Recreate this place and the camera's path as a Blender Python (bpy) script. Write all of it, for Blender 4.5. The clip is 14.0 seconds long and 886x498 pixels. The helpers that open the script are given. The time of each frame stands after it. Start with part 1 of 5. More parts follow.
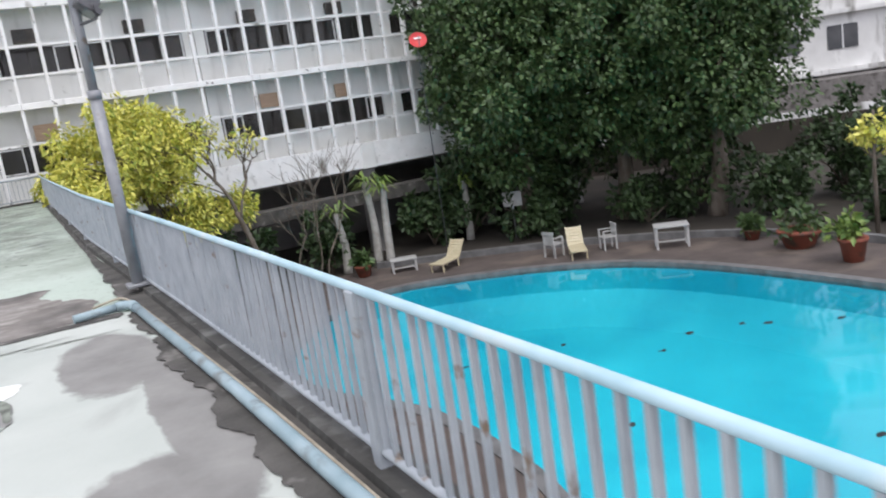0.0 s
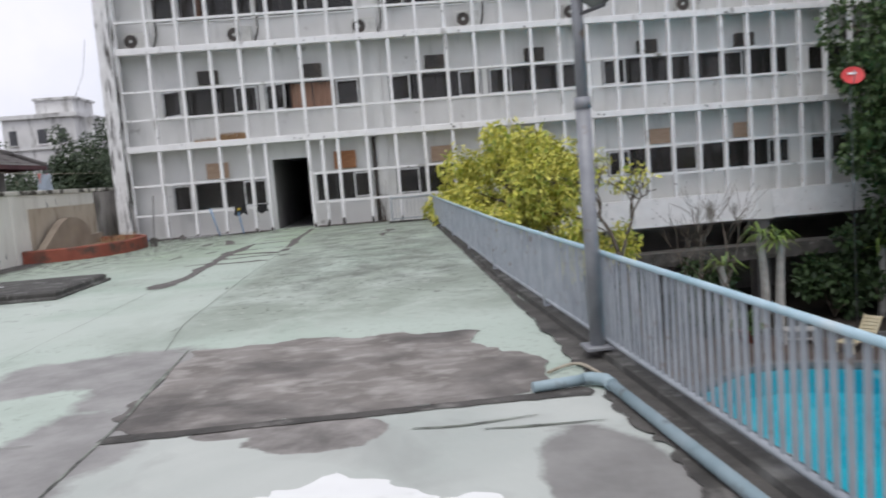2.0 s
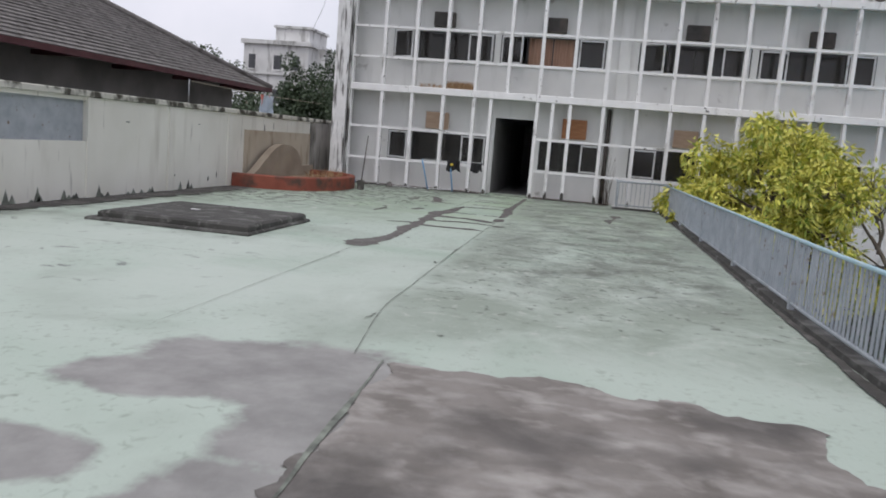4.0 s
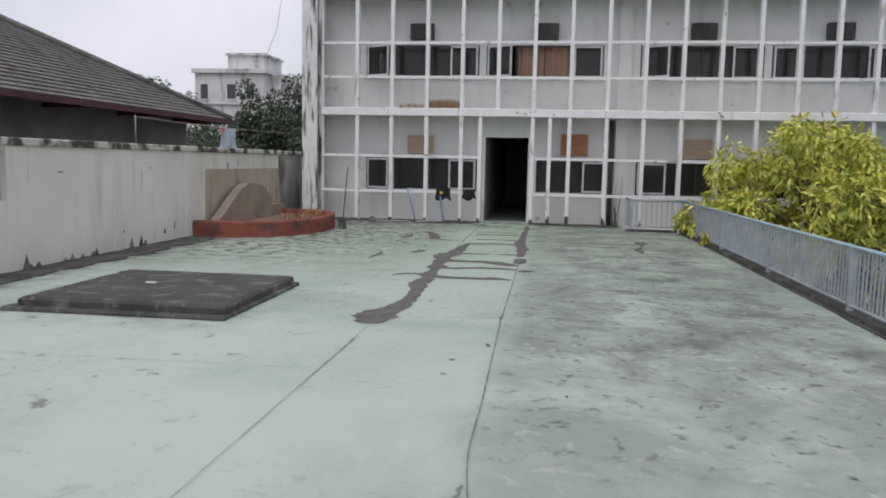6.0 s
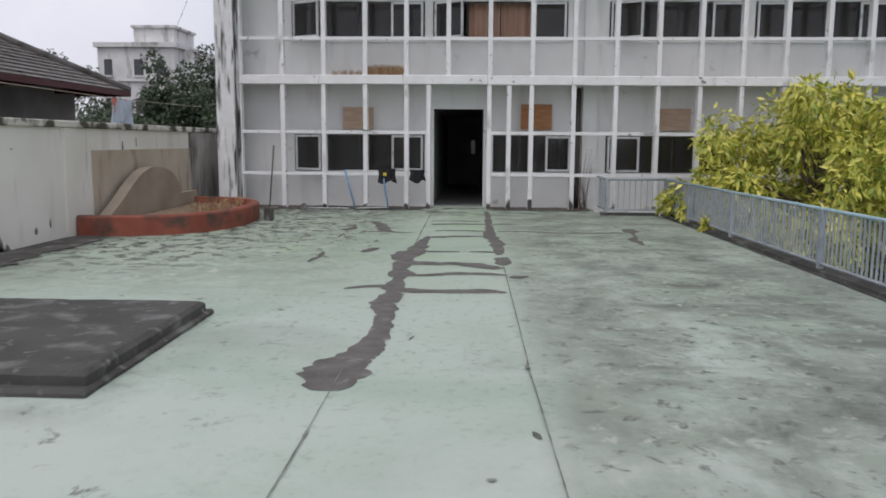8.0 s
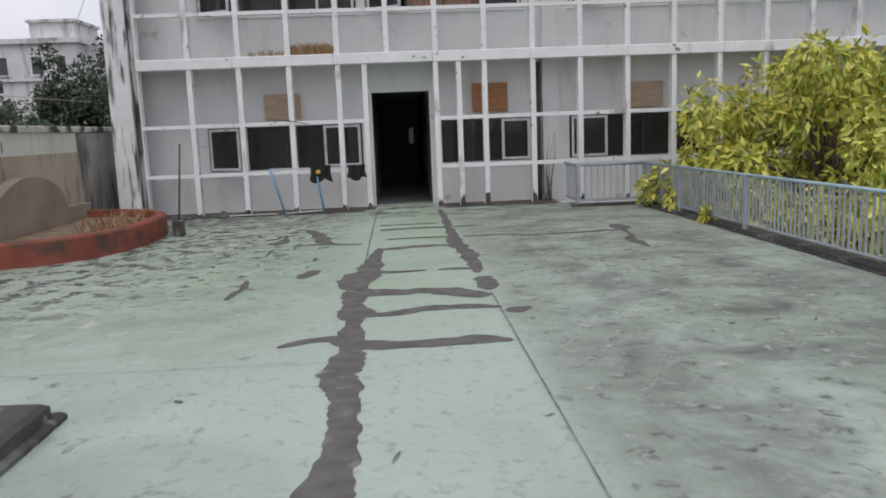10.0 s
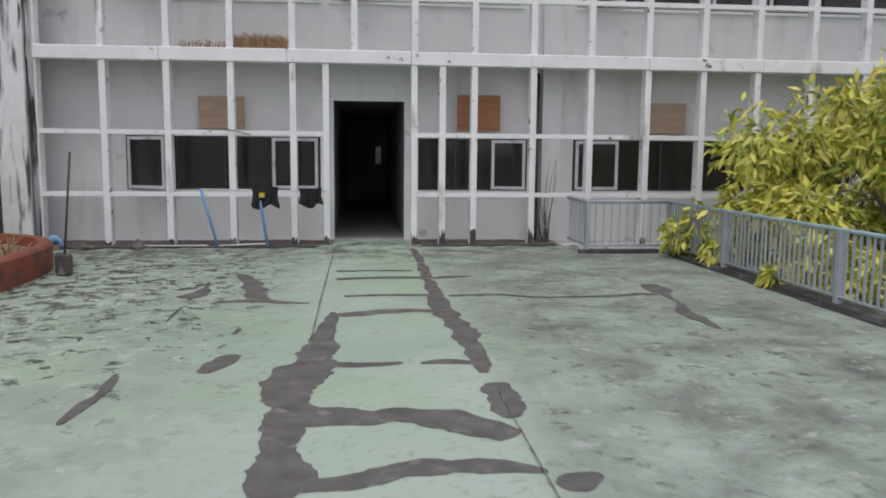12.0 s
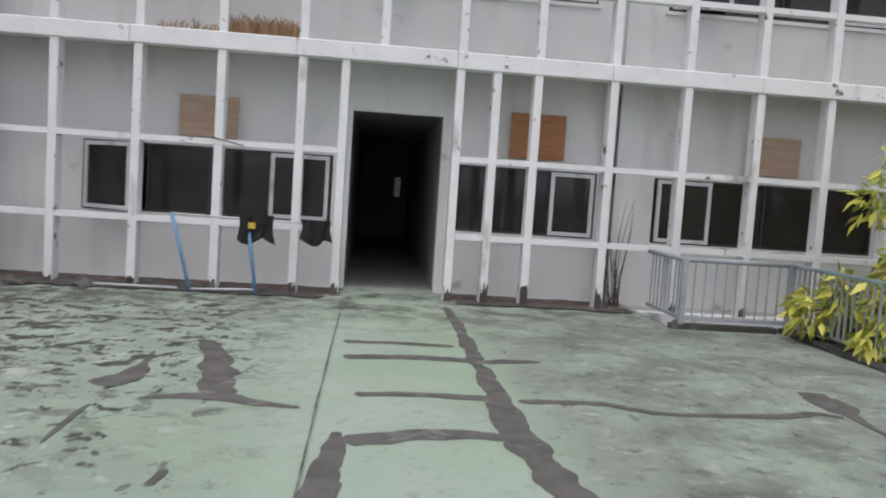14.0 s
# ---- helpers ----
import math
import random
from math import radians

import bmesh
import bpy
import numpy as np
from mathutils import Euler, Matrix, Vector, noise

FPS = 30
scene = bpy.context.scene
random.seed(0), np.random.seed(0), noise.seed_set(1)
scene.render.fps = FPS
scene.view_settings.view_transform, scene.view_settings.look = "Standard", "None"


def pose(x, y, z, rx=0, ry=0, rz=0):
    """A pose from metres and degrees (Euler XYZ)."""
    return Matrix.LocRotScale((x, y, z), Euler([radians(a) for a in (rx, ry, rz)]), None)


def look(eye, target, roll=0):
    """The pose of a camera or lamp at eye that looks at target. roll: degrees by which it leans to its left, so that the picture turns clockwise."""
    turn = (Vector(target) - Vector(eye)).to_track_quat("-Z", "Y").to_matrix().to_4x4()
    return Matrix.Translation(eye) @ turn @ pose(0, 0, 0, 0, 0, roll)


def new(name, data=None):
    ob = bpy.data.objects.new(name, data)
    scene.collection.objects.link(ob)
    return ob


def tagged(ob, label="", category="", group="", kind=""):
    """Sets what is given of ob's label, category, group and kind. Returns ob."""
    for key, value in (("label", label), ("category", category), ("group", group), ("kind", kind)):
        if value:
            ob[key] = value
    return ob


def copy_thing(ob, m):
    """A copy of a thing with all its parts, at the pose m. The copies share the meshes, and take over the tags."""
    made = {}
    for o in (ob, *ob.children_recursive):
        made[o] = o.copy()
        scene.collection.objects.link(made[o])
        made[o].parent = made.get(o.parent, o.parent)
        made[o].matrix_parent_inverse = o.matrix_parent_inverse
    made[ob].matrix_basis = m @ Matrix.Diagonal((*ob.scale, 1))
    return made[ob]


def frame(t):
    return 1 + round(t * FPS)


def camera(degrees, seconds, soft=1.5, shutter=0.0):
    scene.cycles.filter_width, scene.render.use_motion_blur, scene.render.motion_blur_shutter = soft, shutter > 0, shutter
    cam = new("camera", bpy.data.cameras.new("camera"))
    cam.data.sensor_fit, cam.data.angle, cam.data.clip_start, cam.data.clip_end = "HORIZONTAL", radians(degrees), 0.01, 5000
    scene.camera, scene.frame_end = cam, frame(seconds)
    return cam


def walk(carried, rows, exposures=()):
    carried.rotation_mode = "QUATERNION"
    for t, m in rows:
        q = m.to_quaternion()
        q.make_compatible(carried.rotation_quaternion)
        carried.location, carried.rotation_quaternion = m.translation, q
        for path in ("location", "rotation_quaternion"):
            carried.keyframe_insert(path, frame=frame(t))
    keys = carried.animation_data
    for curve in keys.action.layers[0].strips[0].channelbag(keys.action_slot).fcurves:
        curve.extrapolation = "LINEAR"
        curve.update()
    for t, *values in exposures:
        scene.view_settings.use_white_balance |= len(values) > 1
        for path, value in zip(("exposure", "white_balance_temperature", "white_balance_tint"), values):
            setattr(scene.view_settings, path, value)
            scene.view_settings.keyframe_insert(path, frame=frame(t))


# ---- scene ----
cam = camera(58.6, 14.0, 1.8, 0.35)
PATH = [
    (0, (0.449, -0.381, 1.436), (1.345, 1.365, 1.05), -8.7),
    (0.5, (0.344, 0.131, 1.465), (1.125, 1.954, 1.208), -8.7),
    (1, (0.194, 0.697, 1.472), (0.686, 2.634, 1.408), -11.6),
    (1.5, (0.028, 1.296, 1.429), (0.335, 3.264, 1.248), -6.0),
    (2, (-0.205, 1.883, 1.466), (-0.084, 3.869, 1.272), -4.6),
    (2.5, (-0.435, 2.483, 1.446), (-0.537, 4.463, 1.182), -1.6),
    (3, (-0.629, 3.108, 1.472), (-0.869, 5.068, 1.156), -0.6),
    (3.5, (-0.795, 3.75, 1.463), (-1.086, 5.705, 1.156), 1.8),
    (4, (-0.979, 4.287, 1.474), (-1.326, 6.238, 1.204), 4.7),
    (6.5, (-2.506, 7.486, 1.633), (-2.746, 9.46, 1.417), -0.4),
    (7, (-2.702, 8.227, 1.61), (-2.941, 10.194, 1.336), -2.1),
    (7.5, (-2.907, 8.973, 1.556), (-3.036, 10.951, 1.291), 0.3),
    (10, (-3.467, 12.185, 1.51), (-3.37, 14.16, 1.212), -2.2),
    (10.5, (-3.483, 12.956, 1.521), (-3.377, 14.934, 1.246), -0.2),
    (11, (-3.474, 13.727, 1.511), (-3.302, 15.701, 1.242), 0.9),
    (11.5, (-3.501, 14.466, 1.48), (-3.311, 16.445, 1.262), -0.7),
    (12, (-3.52, 15.241, 1.49), (-3.319, 17.216, 1.245), 0.5),
    (12.5, (-3.511, 16.049, 1.491), (-3.45, 18.035, 1.263), -1.2),
    (13, (-3.497, 16.766, 1.422), (-3.441, 18.751, 1.185), 3.1),
    (13.5, (-3.531, 17.492, 1.385), (-3.465, 19.479, 1.168), 3.4),
    (14, (-3.672, 18.228, 1.363), (-3.49, 20.214, 1.214), 3.8),
]
EXPOSURE = [(0.0, 0.65), (1.0, 0.72), (1.6, 0.46), (2.1, 0.08), (3.0, -0.04), (6.5, -0.12), (11.0, -0.1), (14.0, 0.08)]
walk(cam, [(t, look(eye, target, roll)) for t, eye, target, roll in PATH], EXPOSURE)

# ---- world, sun, exposure ----
world = bpy.data.worlds.new("overcast")
scene.world = world
world.use_nodes = True
wn, wl = world.node_tree.nodes, world.node_tree.links
bg = wn["Background"]
sky = wn.new("ShaderNodeTexSky")
sky.sky_type = "NISHITA"
sky.sun_disc = False
sky.sun_elevation, sky.sun_rotation = radians(58), radians(200)
sky.dust_density, sky.air_density = 3.0, 1.0
tc = wn.new("ShaderNodeTexCoord")
cn = wn.new("ShaderNodeTexNoise")
cn.inputs["Scale"].default_value, cn.inputs["Detail"].default_value = 2.2, 6.0
cr = wn.new("ShaderNodeValToRGB")
cr.color_ramp.elements[0].position, cr.color_ramp.elements[1].position = 0.3, 0.58
cr.color_ramp.elements[0].color = (0.45, 0.45, 0.45, 1)
mixw = wn.new("ShaderNodeMix")
mixw.data_type = "RGBA"
mixw.inputs[7].default_value = (7.2, 7.15, 8.0, 1)
wl.new(tc.outputs["Generated"], cn.inputs["Vector"])
wl.new(cn.outputs["Fac"], cr.inputs["Fac"])
wl.new(cr.outputs["Color"], mixw.inputs[0])
wl.new(sky.outputs["Color"], mixw.inputs[6])
wl.new(mixw.outputs[2], bg.inputs["Color"])
bg.inputs["Strength"].default_value = 0.125
sun_data = bpy.data.lights.new("sun", "SUN")
sun_data.energy, sun_data.angle, sun_data.color = 0.9, radians(25), (1, 0.97, 0.92)
sun = new("sun", sun_data)
sun.matrix_world = look((0, 0, 40), (5, 18, 0))


# ---- materials ----
def material(name, stops, scale=1.0, detail=6.0, rough=0.8, bump=0.0, bump_scale=40.0, stretch=(1, 1, 1), metal=0.0,
             stain=None, stain_scale=1.0, stain_at=(0.55, 0.7), stain_stretch=(1, 1, 1), stain2=None, stain2_scale=1.0, stain2_at=(0.6, 0.7), stain2_stretch=(1, 1, 1),
             island=None, spec=0.5, distort=0.0):
    """Noise between the colours of stops, with up to two kinds of stain and a fine relief."""
    m = bpy.data.materials.new(name)
    m.use_nodes = True
    n, l = m.node_tree.nodes, m.node_tree.links
    p = n["Principled BSDF"]
    p.inputs["Roughness"].default_value, p.inputs["Metallic"].default_value = rough, metal
    p.inputs["Specular IOR Level"].default_value = spec
    geo = n.new("ShaderNodeNewGeometry")

    def field(sc, st, det, off):
        mp = n.new("ShaderNodeMapping")
        mp.inputs["Scale"].default_value = st
        mp.inputs["Location"].default_value = (off, off * 0.7, off * 1.3)
        nz = n.new("ShaderNodeTexNoise")
        nz.inputs["Scale"].default_value, nz.inputs["Detail"].default_value = sc, det
        nz.inputs["Distortion"].default_value = distort
        l.new(geo.outputs["Position"], mp.inputs["Vector"])
        l.new(mp.outputs["Vector"], nz.inputs["Vector"])
        return nz.outputs["Fac"]

    ramp = n.new("ShaderNodeValToRGB")
    els = ramp.color_ramp.elements
    for k, c in enumerate(stops):
        e = els[k] if k < 2 else els.new(0.5)
        e.color = (*c, 1)
    for k in range(len(stops)):
        els[k].position = 0.3 + 0.4 * k / max(1, len(stops) - 1)
    if island:
        l.new(geo.outputs["Random Per Island"], ramp.inputs["Fac"])
        for k in range(len(stops)):
            els[k].position = k / max(1, len(stops) - 1)
    else:
        l.new(field(scale, stretch, detail, 0.0), ramp.inputs["Fac"])
    colour = ramp.outputs["Color"]
    for c, sc, at, st, off in ((stain, stain_scale, stain_at, stain_stretch, 7.3), (stain2, stain2_scale, stain2_at, stain2_stretch, 19.1)):
        if c:
            r = n.new("ShaderNodeMapRange")
            r.inputs["From Min"].default_value, r.inputs["From Max"].default_value = at
            mx = n.new("ShaderNodeMix")
            mx.data_type = "RGBA"
            mx.inputs[7].default_value = (*c, 1)
            l.new(field(sc, st, 8.0, off), r.inputs["Value"])
            l.new(r.outputs["Result"], mx.inputs[0])
            l.new(colour, mx.inputs[6])
            colour = mx.outputs[2]
    l.new(colour, p.inputs["Base Color"])
    if bump:
        b = n.new("ShaderNodeBump")
        b.inputs["Strength"].default_value, b.inputs["Distance"].default_value = bump, 0.02
        l.new(field(bump_scale, (1, 1, 1), 5.0, 3.0), b.inputs["Height"])
        l.new(b.outputs["Normal"], p.inputs["Normal"])
    return m


GRIME = (0.10, 0.095, 0.085)
M = {}
M["grid"] = material("weathered white paint", [(0.79, 0.79, 0.785), (0.88, 0.88, 0.88)], 3, stain=(0.25, 0.24, 0.22), stain_scale=2.0,
                     stain_at=(0.63, 0.74), stain_stretch=(1, 1, 0.35), stain2=(0.09, 0.085, 0.08), stain2_scale=6.0, stain2_at=(0.64, 0.72), bump=0.3, rough=0.7)
M["pier"] = material("streaked white paint", [(0.68, 0.68, 0.67), (0.84, 0.84, 0.84)], 3, stain=(0.09, 0.085, 0.078), stain_scale=3.4,
                     stain_at=(0.52, 0.64), stain_stretch=(3, 3, 0.35), bump=0.3, rough=0.8)
M["backwall"] = material("grey white rendered wall", [(0.71, 0.715, 0.70), (0.82, 0.825, 0.815)], 0.8, stain=(0.54, 0.55, 0.53), stain_scale=1.3,
                         stain_at=(0.56, 0.86), stain_stretch=(2, 2, 0.4), stain2=(0.28, 0.27, 0.25), stain2_scale=2.2, stain2_at=(0.68, 0.82), bump=0.12, rough=0.85)
# Soffit plaster toned below the grid's white to carry the underside's shade.
M["soffit"] = material("soffit plaster with underside shade", [(0.5, 0.5, 0.47), (0.62, 0.62, 0.6)], 1.2, stain=(0.3, 0.3, 0.22), stain_scale=1.5, bump=0.1, rough=0.9)
# Interior plaster coloured dark so the rooms read as unlit.
M["inside"] = material("interior plaster with room shade", [(0.22, 0.215, 0.21), (0.32, 0.315, 0.31)], 1.0, rough=0.9)
# Corridor plaster lightened; lens haze over the doorway is put into its grey.
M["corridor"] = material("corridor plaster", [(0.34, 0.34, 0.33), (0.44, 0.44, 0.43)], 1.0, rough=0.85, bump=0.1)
M["green"] = material("worn pale green floor paint", [(0.33, 0.43, 0.345), (0.42, 0.505, 0.43), (0.47, 0.54, 0.475)], 0.32, distort=0.6, rough=0.62, spec=0.35,
                      stain=(0.28, 0.32, 0.27), stain_scale=0.55, stain_at=(0.55, 0.8), stain2=(0.27, 0.31, 0.26), stain2_scale=14.0, stain2_at=(0.56, 0.78), bump=0.25, bump_scale=18)
M["pale"] = material("bleached floor paint", [(0.41, 0.445, 0.41), (0.53, 0.555, 0.515)], 0.9, distort=0.5, rough=0.65, stain=(0.33, 0.34, 0.32), stain_scale=1.2,
                     stain_at=(0.6, 0.8), bump=0.15, bump_scale=18)
M["mossy"] = material("mossy stained floor paint", [(0.24, 0.33, 0.25), (0.40, 0.49, 0.40)], 0.9, distort=0.8, rough=0.65, stain=(0.14, 0.16, 0.13), stain_scale=1.1,
                      stain_at=(0.5, 0.75), stain2=(0.08, 0.085, 0.07), stain2_scale=3.5, stain2_at=(0.6, 0.68), bump=0.2, bump_scale=18)
M["cement"] = material("grey cement patch", [(0.23, 0.225, 0.215), (0.31, 0.305, 0.295)], 2.6, rough=0.85, stain=(0.18, 0.175, 0.165), stain_scale=3.0, stain2=(0.40, 0.45, 0.40), stain2_scale=2.2, stain2_at=(0.60, 0.64), bump=0.25, bump_scale=30)
M["bare"] = material("bare scoured concrete", [(0.15, 0.135, 0.12), (0.27, 0.25, 0.23)], 2.2, detail=14.0, distort=0.3, rough=0.85, stain=(0.37, 0.35, 0.325), stain_scale=5.0,
                     stain_at=(0.45, 0.72), stain_stretch=(0.85, 1.2, 1), stain2=(0.10, 0.092, 0.085), stain2_scale=1.1, stain2_at=(0.5, 0.66), bump=0.35, bump_scale=24)
M["repair"] = material("dark crack filler", [(0.095, 0.088, 0.08), (0.165, 0.155, 0.145)], 5, rough=0.85, stain=(0.22, 0.21, 0.195), stain_scale=7, stain_at=(0.58, 0.7), bump=0.3)
M["crack"] = material("dirty open joint", [(0.06, 0.062, 0.055), (0.30, 0.33, 0.28)], 7, rough=0.95)
M["white_spill"] = material("white paint spill", [(0.78, 0.79, 0.77), (0.86, 0.87, 0.85)], 2, rough=0.5, stain=(0.6, 0.6, 0.57), stain_scale=3)
M["gutter"] = material("blackened gutter concrete", [(0.042, 0.040, 0.036), (0.115, 0.108, 0.099)], 2.5, rough=0.9, stain=(0.22, 0.21, 0.195), stain_scale=5, stain_at=(0.58, 0.72), bump=0.5, bump_scale=25)
M["dirt"] = material("brown wall foot dirt", [(0.07, 0.05, 0.042), (0.2, 0.15, 0.13)], 4, rough=0.95, stain=(0.4, 0.38, 0.36), stain_scale=6, stain_at=(0.62, 0.7), bump=0.5, bump_scale=20)
M["slab"] = material("blackened concrete slab", [(0.045, 0.044, 0.04), (0.085, 0.082, 0.076)], 1.5, rough=0.9, stain=(0.17, 0.17, 0.16), stain_scale=3.0, stain_at=(0.54, 0.7), stain2=(0.20, 0.197, 0.185), stain2_scale=8.0, stain2_at=(0.60, 0.72), bump=0.5, bump_scale=25)
M["fence"] = material("cream boundary wall paint", [(0.70, 0.69, 0.62), (0.82, 0.81, 0.75)], 0.7, rough=0.85, stain=(0.50, 0.48, 0.41), stain_scale=1.0, stain_at=(0.58, 0.85),
                      stain_stretch=(2, 2, 0.3), stain2=(0.13, 0.115, 0.095), stain2_scale=1.6, stain2_at=(0.63, 0.78), stain2_stretch=(3, 3, 0.35), bump=0.2)
M["brownwall"] = material("brown stained render", [(0.40, 0.33, 0.25), (0.54, 0.48, 0.38)], 0.9, rough=0.9, stain=(0.27, 0.2, 0.14), stain_scale=1.2, stain_stretch=(2, 2, 0.5), bump=0.25)
M["brownback"] = material("dark brown stained concrete", [(0.25, 0.205, 0.16), (0.38, 0.32, 0.25)], 1.2, rough=0.9, stain=(0.36, 0.30, 0.22), stain_scale=1.5, bump=0.3)
M["cornerwall"] = material("mould streaked grey render", [(0.36, 0.34, 0.31), (0.52, 0.50, 0.46)], 1.4, rough=0.9, stain=(0.07, 0.065, 0.055), stain_scale=1.6, stain_at=(0.47, 0.66), stain_stretch=(2, 2, 0.5), bump=0.3)
M["coping"] = material("mossy coping", [(0.55, 0.54, 0.48), (0.68, 0.67, 0.6)], 2, rough=0.9, stain=(0.07, 0.065, 0.05), stain_scale=3.0, stain_at=(0.47, 0.6), bump=0.3)
M["terracotta"] = material("terracotta paint", [(0.21, 0.055, 0.034), (0.31, 0.092, 0.057)], 2, rough=0.75, stain=(0.09, 0.055, 0.042), stain_scale=3.0, stain_at=(0.5, 0.68), bump=0.25)
M["soil"] = material("dry planter soil", [(0.13, 0.09, 0.06), (0.32, 0.24, 0.16)], 5, rough=0.95, bump=0.8, bump_scale=12)
M["rail"] = material("grey painted railing", [(0.30, 0.33, 0.36), (0.42, 0.45, 0.48)], 5, rough=0.6, stain=(0.2, 0.15, 0.11), stain_scale=9, stain_at=(0.64, 0.72), bump=0.1)
M["handrail"] = material("pale blue painted handrail", [(0.34, 0.52, 0.60), (0.50, 0.66, 0.74)], 4, rough=0.45, stain=(0.62, 0.66, 0.66), stain_scale=3, stain_at=(0.55, 0.8))
M["pipe"] = material("blue grey pipe", [(0.24, 0.34, 0.38), (0.36, 0.46, 0.5)], 4, rough=0.5, stain=(0.14, 0.14, 0.13), stain_scale=5)
M["cable"] = material("dirty cable", [(0.3, 0.26, 0.2), (0.45, 0.4, 0.32)], 8, rough=0.8)
M["steel"] = material("galvanised steel", [(0.24, 0.25, 0.27), (0.34, 0.35, 0.37)], 6, rough=0.55, metal=0.35, stain=(0.2, 0.16, 0.13), stain_scale=8, stain_at=(0.62, 0.72))
M["lampmetal"] = material("grey lamp housing", [(0.09, 0.09, 0.1), (0.17, 0.17, 0.18)], 6, rough=0.5, metal=0.3)
M["lampglass"] = material("dusty lamp lens", [(0.10, 0.10, 0.11), (0.2, 0.2, 0.2)], 6, rough=0.2)
M["frame"] = material("white window frame", [(0.62, 0.63, 0.64), (0.76, 0.77, 0.78)], 4, rough=0.5, stain=(0.4, 0.39, 0.37), stain_scale=6)
M["darkframe"] = material("dark window frame", [(0.03, 0.03, 0.03), (0.06, 0.06, 0.06)], 6, rough=0.5)
M["board"] = material("faded plywood", [(0.40, 0.28, 0.20), (0.50, 0.37, 0.27)], 3, rough=0.8, stretch=(1, 1, 6), bump=0.1)
M["board2"] = material("orange plywood", [(0.30, 0.13, 0.055), (0.42, 0.2, 0.09)], 3, rough=0.7, stretch=(1, 1, 6), bump=0.1)
M["ac"] = material("dusty dark unit", [(0.05, 0.045, 0.04), (0.1, 0.085, 0.075)], 5, rough=0.7)
M["acwhite"] = material("yellowed unit casing", [(0.55, 0.55, 0.52), (0.68, 0.68, 0.65)], 5, rough=0.6)
M["black"] = material("black fabric", [(0.012, 0.012, 0.013), (0.03, 0.03, 0.032)], 12, rough=0.95)
M["yellowprint"] = material("yellow print", [(0.6, 0.45, 0.05), (0.7, 0.55, 0.1)], 12, rough=0.9)
M["bluepole"] = material("blue painted tube", [(0.12, 0.27, 0.45), (0.2, 0.36, 0.55)], 8, rough=0.5)
M["curtain"] = material("brown curtain", [(0.36, 0.21, 0.15), (0.55, 0.36, 0.27)], 1.5, rough=0.95, stretch=(14, 1, 0.3))
M["redcurtain"] = material("dark red curtain", [(0.05, 0.025, 0.022), (0.1, 0.05, 0.045)], 1.5, rough=0.95, stretch=(14, 1, 0.3))
M["towel"] = material("washed blue cloth", [(0.42, 0.50, 0.60), (0.58, 0.64, 0.72)], 5, rough=0.95, stain=(0.6, 0.2, 0.16), stain_scale=4, stain_at=(0.6, 0.62))
M["redcloth"] = material("red cloth", [(0.5, 0.09, 0.06), (0.6, 0.14, 0.1)], 6, rough=0.95)
M["roof"] = material("weathered roof tile", [(0.13, 0.12, 0.115), (0.25, 0.235, 0.225)], 1.6, detail=10.0, rough=0.9, stain=(0.09, 0.08, 0.075), stain_scale=3.5, stretch=(1, 2.5, 1), bump=0.4, bump_scale=14)
M["maroon"] = material("maroon fascia", [(0.07, 0.022, 0.026), (0.11, 0.035, 0.04)], 4, rough=0.6)
# Grey lowered so walls under eaves and slabs carry their shade.
M["shadowwall"] = material("grey wall with shade in colour", [(0.16, 0.155, 0.15), (0.26, 0.25, 0.24)], 1, rough=0.9)
M["farwall"] = material("stained far facade", [(0.62, 0.62, 0.61), (0.80, 0.80, 0.79)], 0.7, rough=0.9, stain=(0.27, 0.265, 0.25), stain_scale=0.6, stain_at=(0.54, 0.68), stain_stretch=(2, 2, 0.5))
M["farwindow"] = material("far dark window", [(0.05, 0.055, 0.06), (0.1, 0.1, 0.11)], 1, rough=0.3)
M["deck"] = material("brown pool deck paving", [(0.07, 0.056, 0.05), (0.115, 0.092, 0.083)], 1.5, rough=0.85, stain=(0.15, 0.12, 0.1), stain_scale=0.8, bump=0.2)
# Ground colour kept near black to carry the shade below the trees.
M["ground"] = material("bare ground with tree shade", [(0.03, 0.026, 0.02), (0.06, 0.05, 0.04)], 0.5, rough=0.95, bump=0.4, bump_scale=4)
M["coping_dark"] = material("dark pool coping", [(0.10, 0.10, 0.10), (0.18, 0.18, 0.18)], 3, rough=0.7)
M["basin"] = material("turquoise pool lining", [(0.025, 0.50, 0.60), (0.07, 0.70, 0.78)], 0.22, rough=0.6, stain=(0.015, 0.38, 0.52), stain_scale=0.3, stain_at=(0.5, 0.8))
M["lounger"] = material("cream plastic", [(0.48, 0.42, 0.27), (0.56, 0.50, 0.35)], 4, rough=0.5)
# White plastic lowered to grey; the tree shade on it is painted in.
M["whiteplastic"] = material("white plastic darkened for shade", [(0.34, 0.34, 0.33), (0.46, 0.46, 0.45)], 4, rough=0.5)
M["bark"] = material("grey bark", [(0.10, 0.08, 0.06), (0.2, 0.17, 0.14)], 6, rough=0.95, stretch=(1, 1, 0.3), bump=0.6)
M["palebark"] = material("pale palm bark", [(0.30, 0.29, 0.26), (0.46, 0.45, 0.42)], 4, rough=0.9, bump=0.4)
M["reddish"] = material("red satellite dish paint", [(0.55, 0.035, 0.04), (0.66, 0.06, 0.06)], 3, rough=0.5)
M["whitemark"] = material("white marking", [(0.75, 0.75, 0.75), (0.8, 0.8, 0.8)], 3, rough=0.5)
M["leafdark"] = material("dark green leaf", [(0.018, 0.042, 0.014), (0.045, 0.09, 0.026), (0.085, 0.14, 0.045)], island=True, rough=0.5)
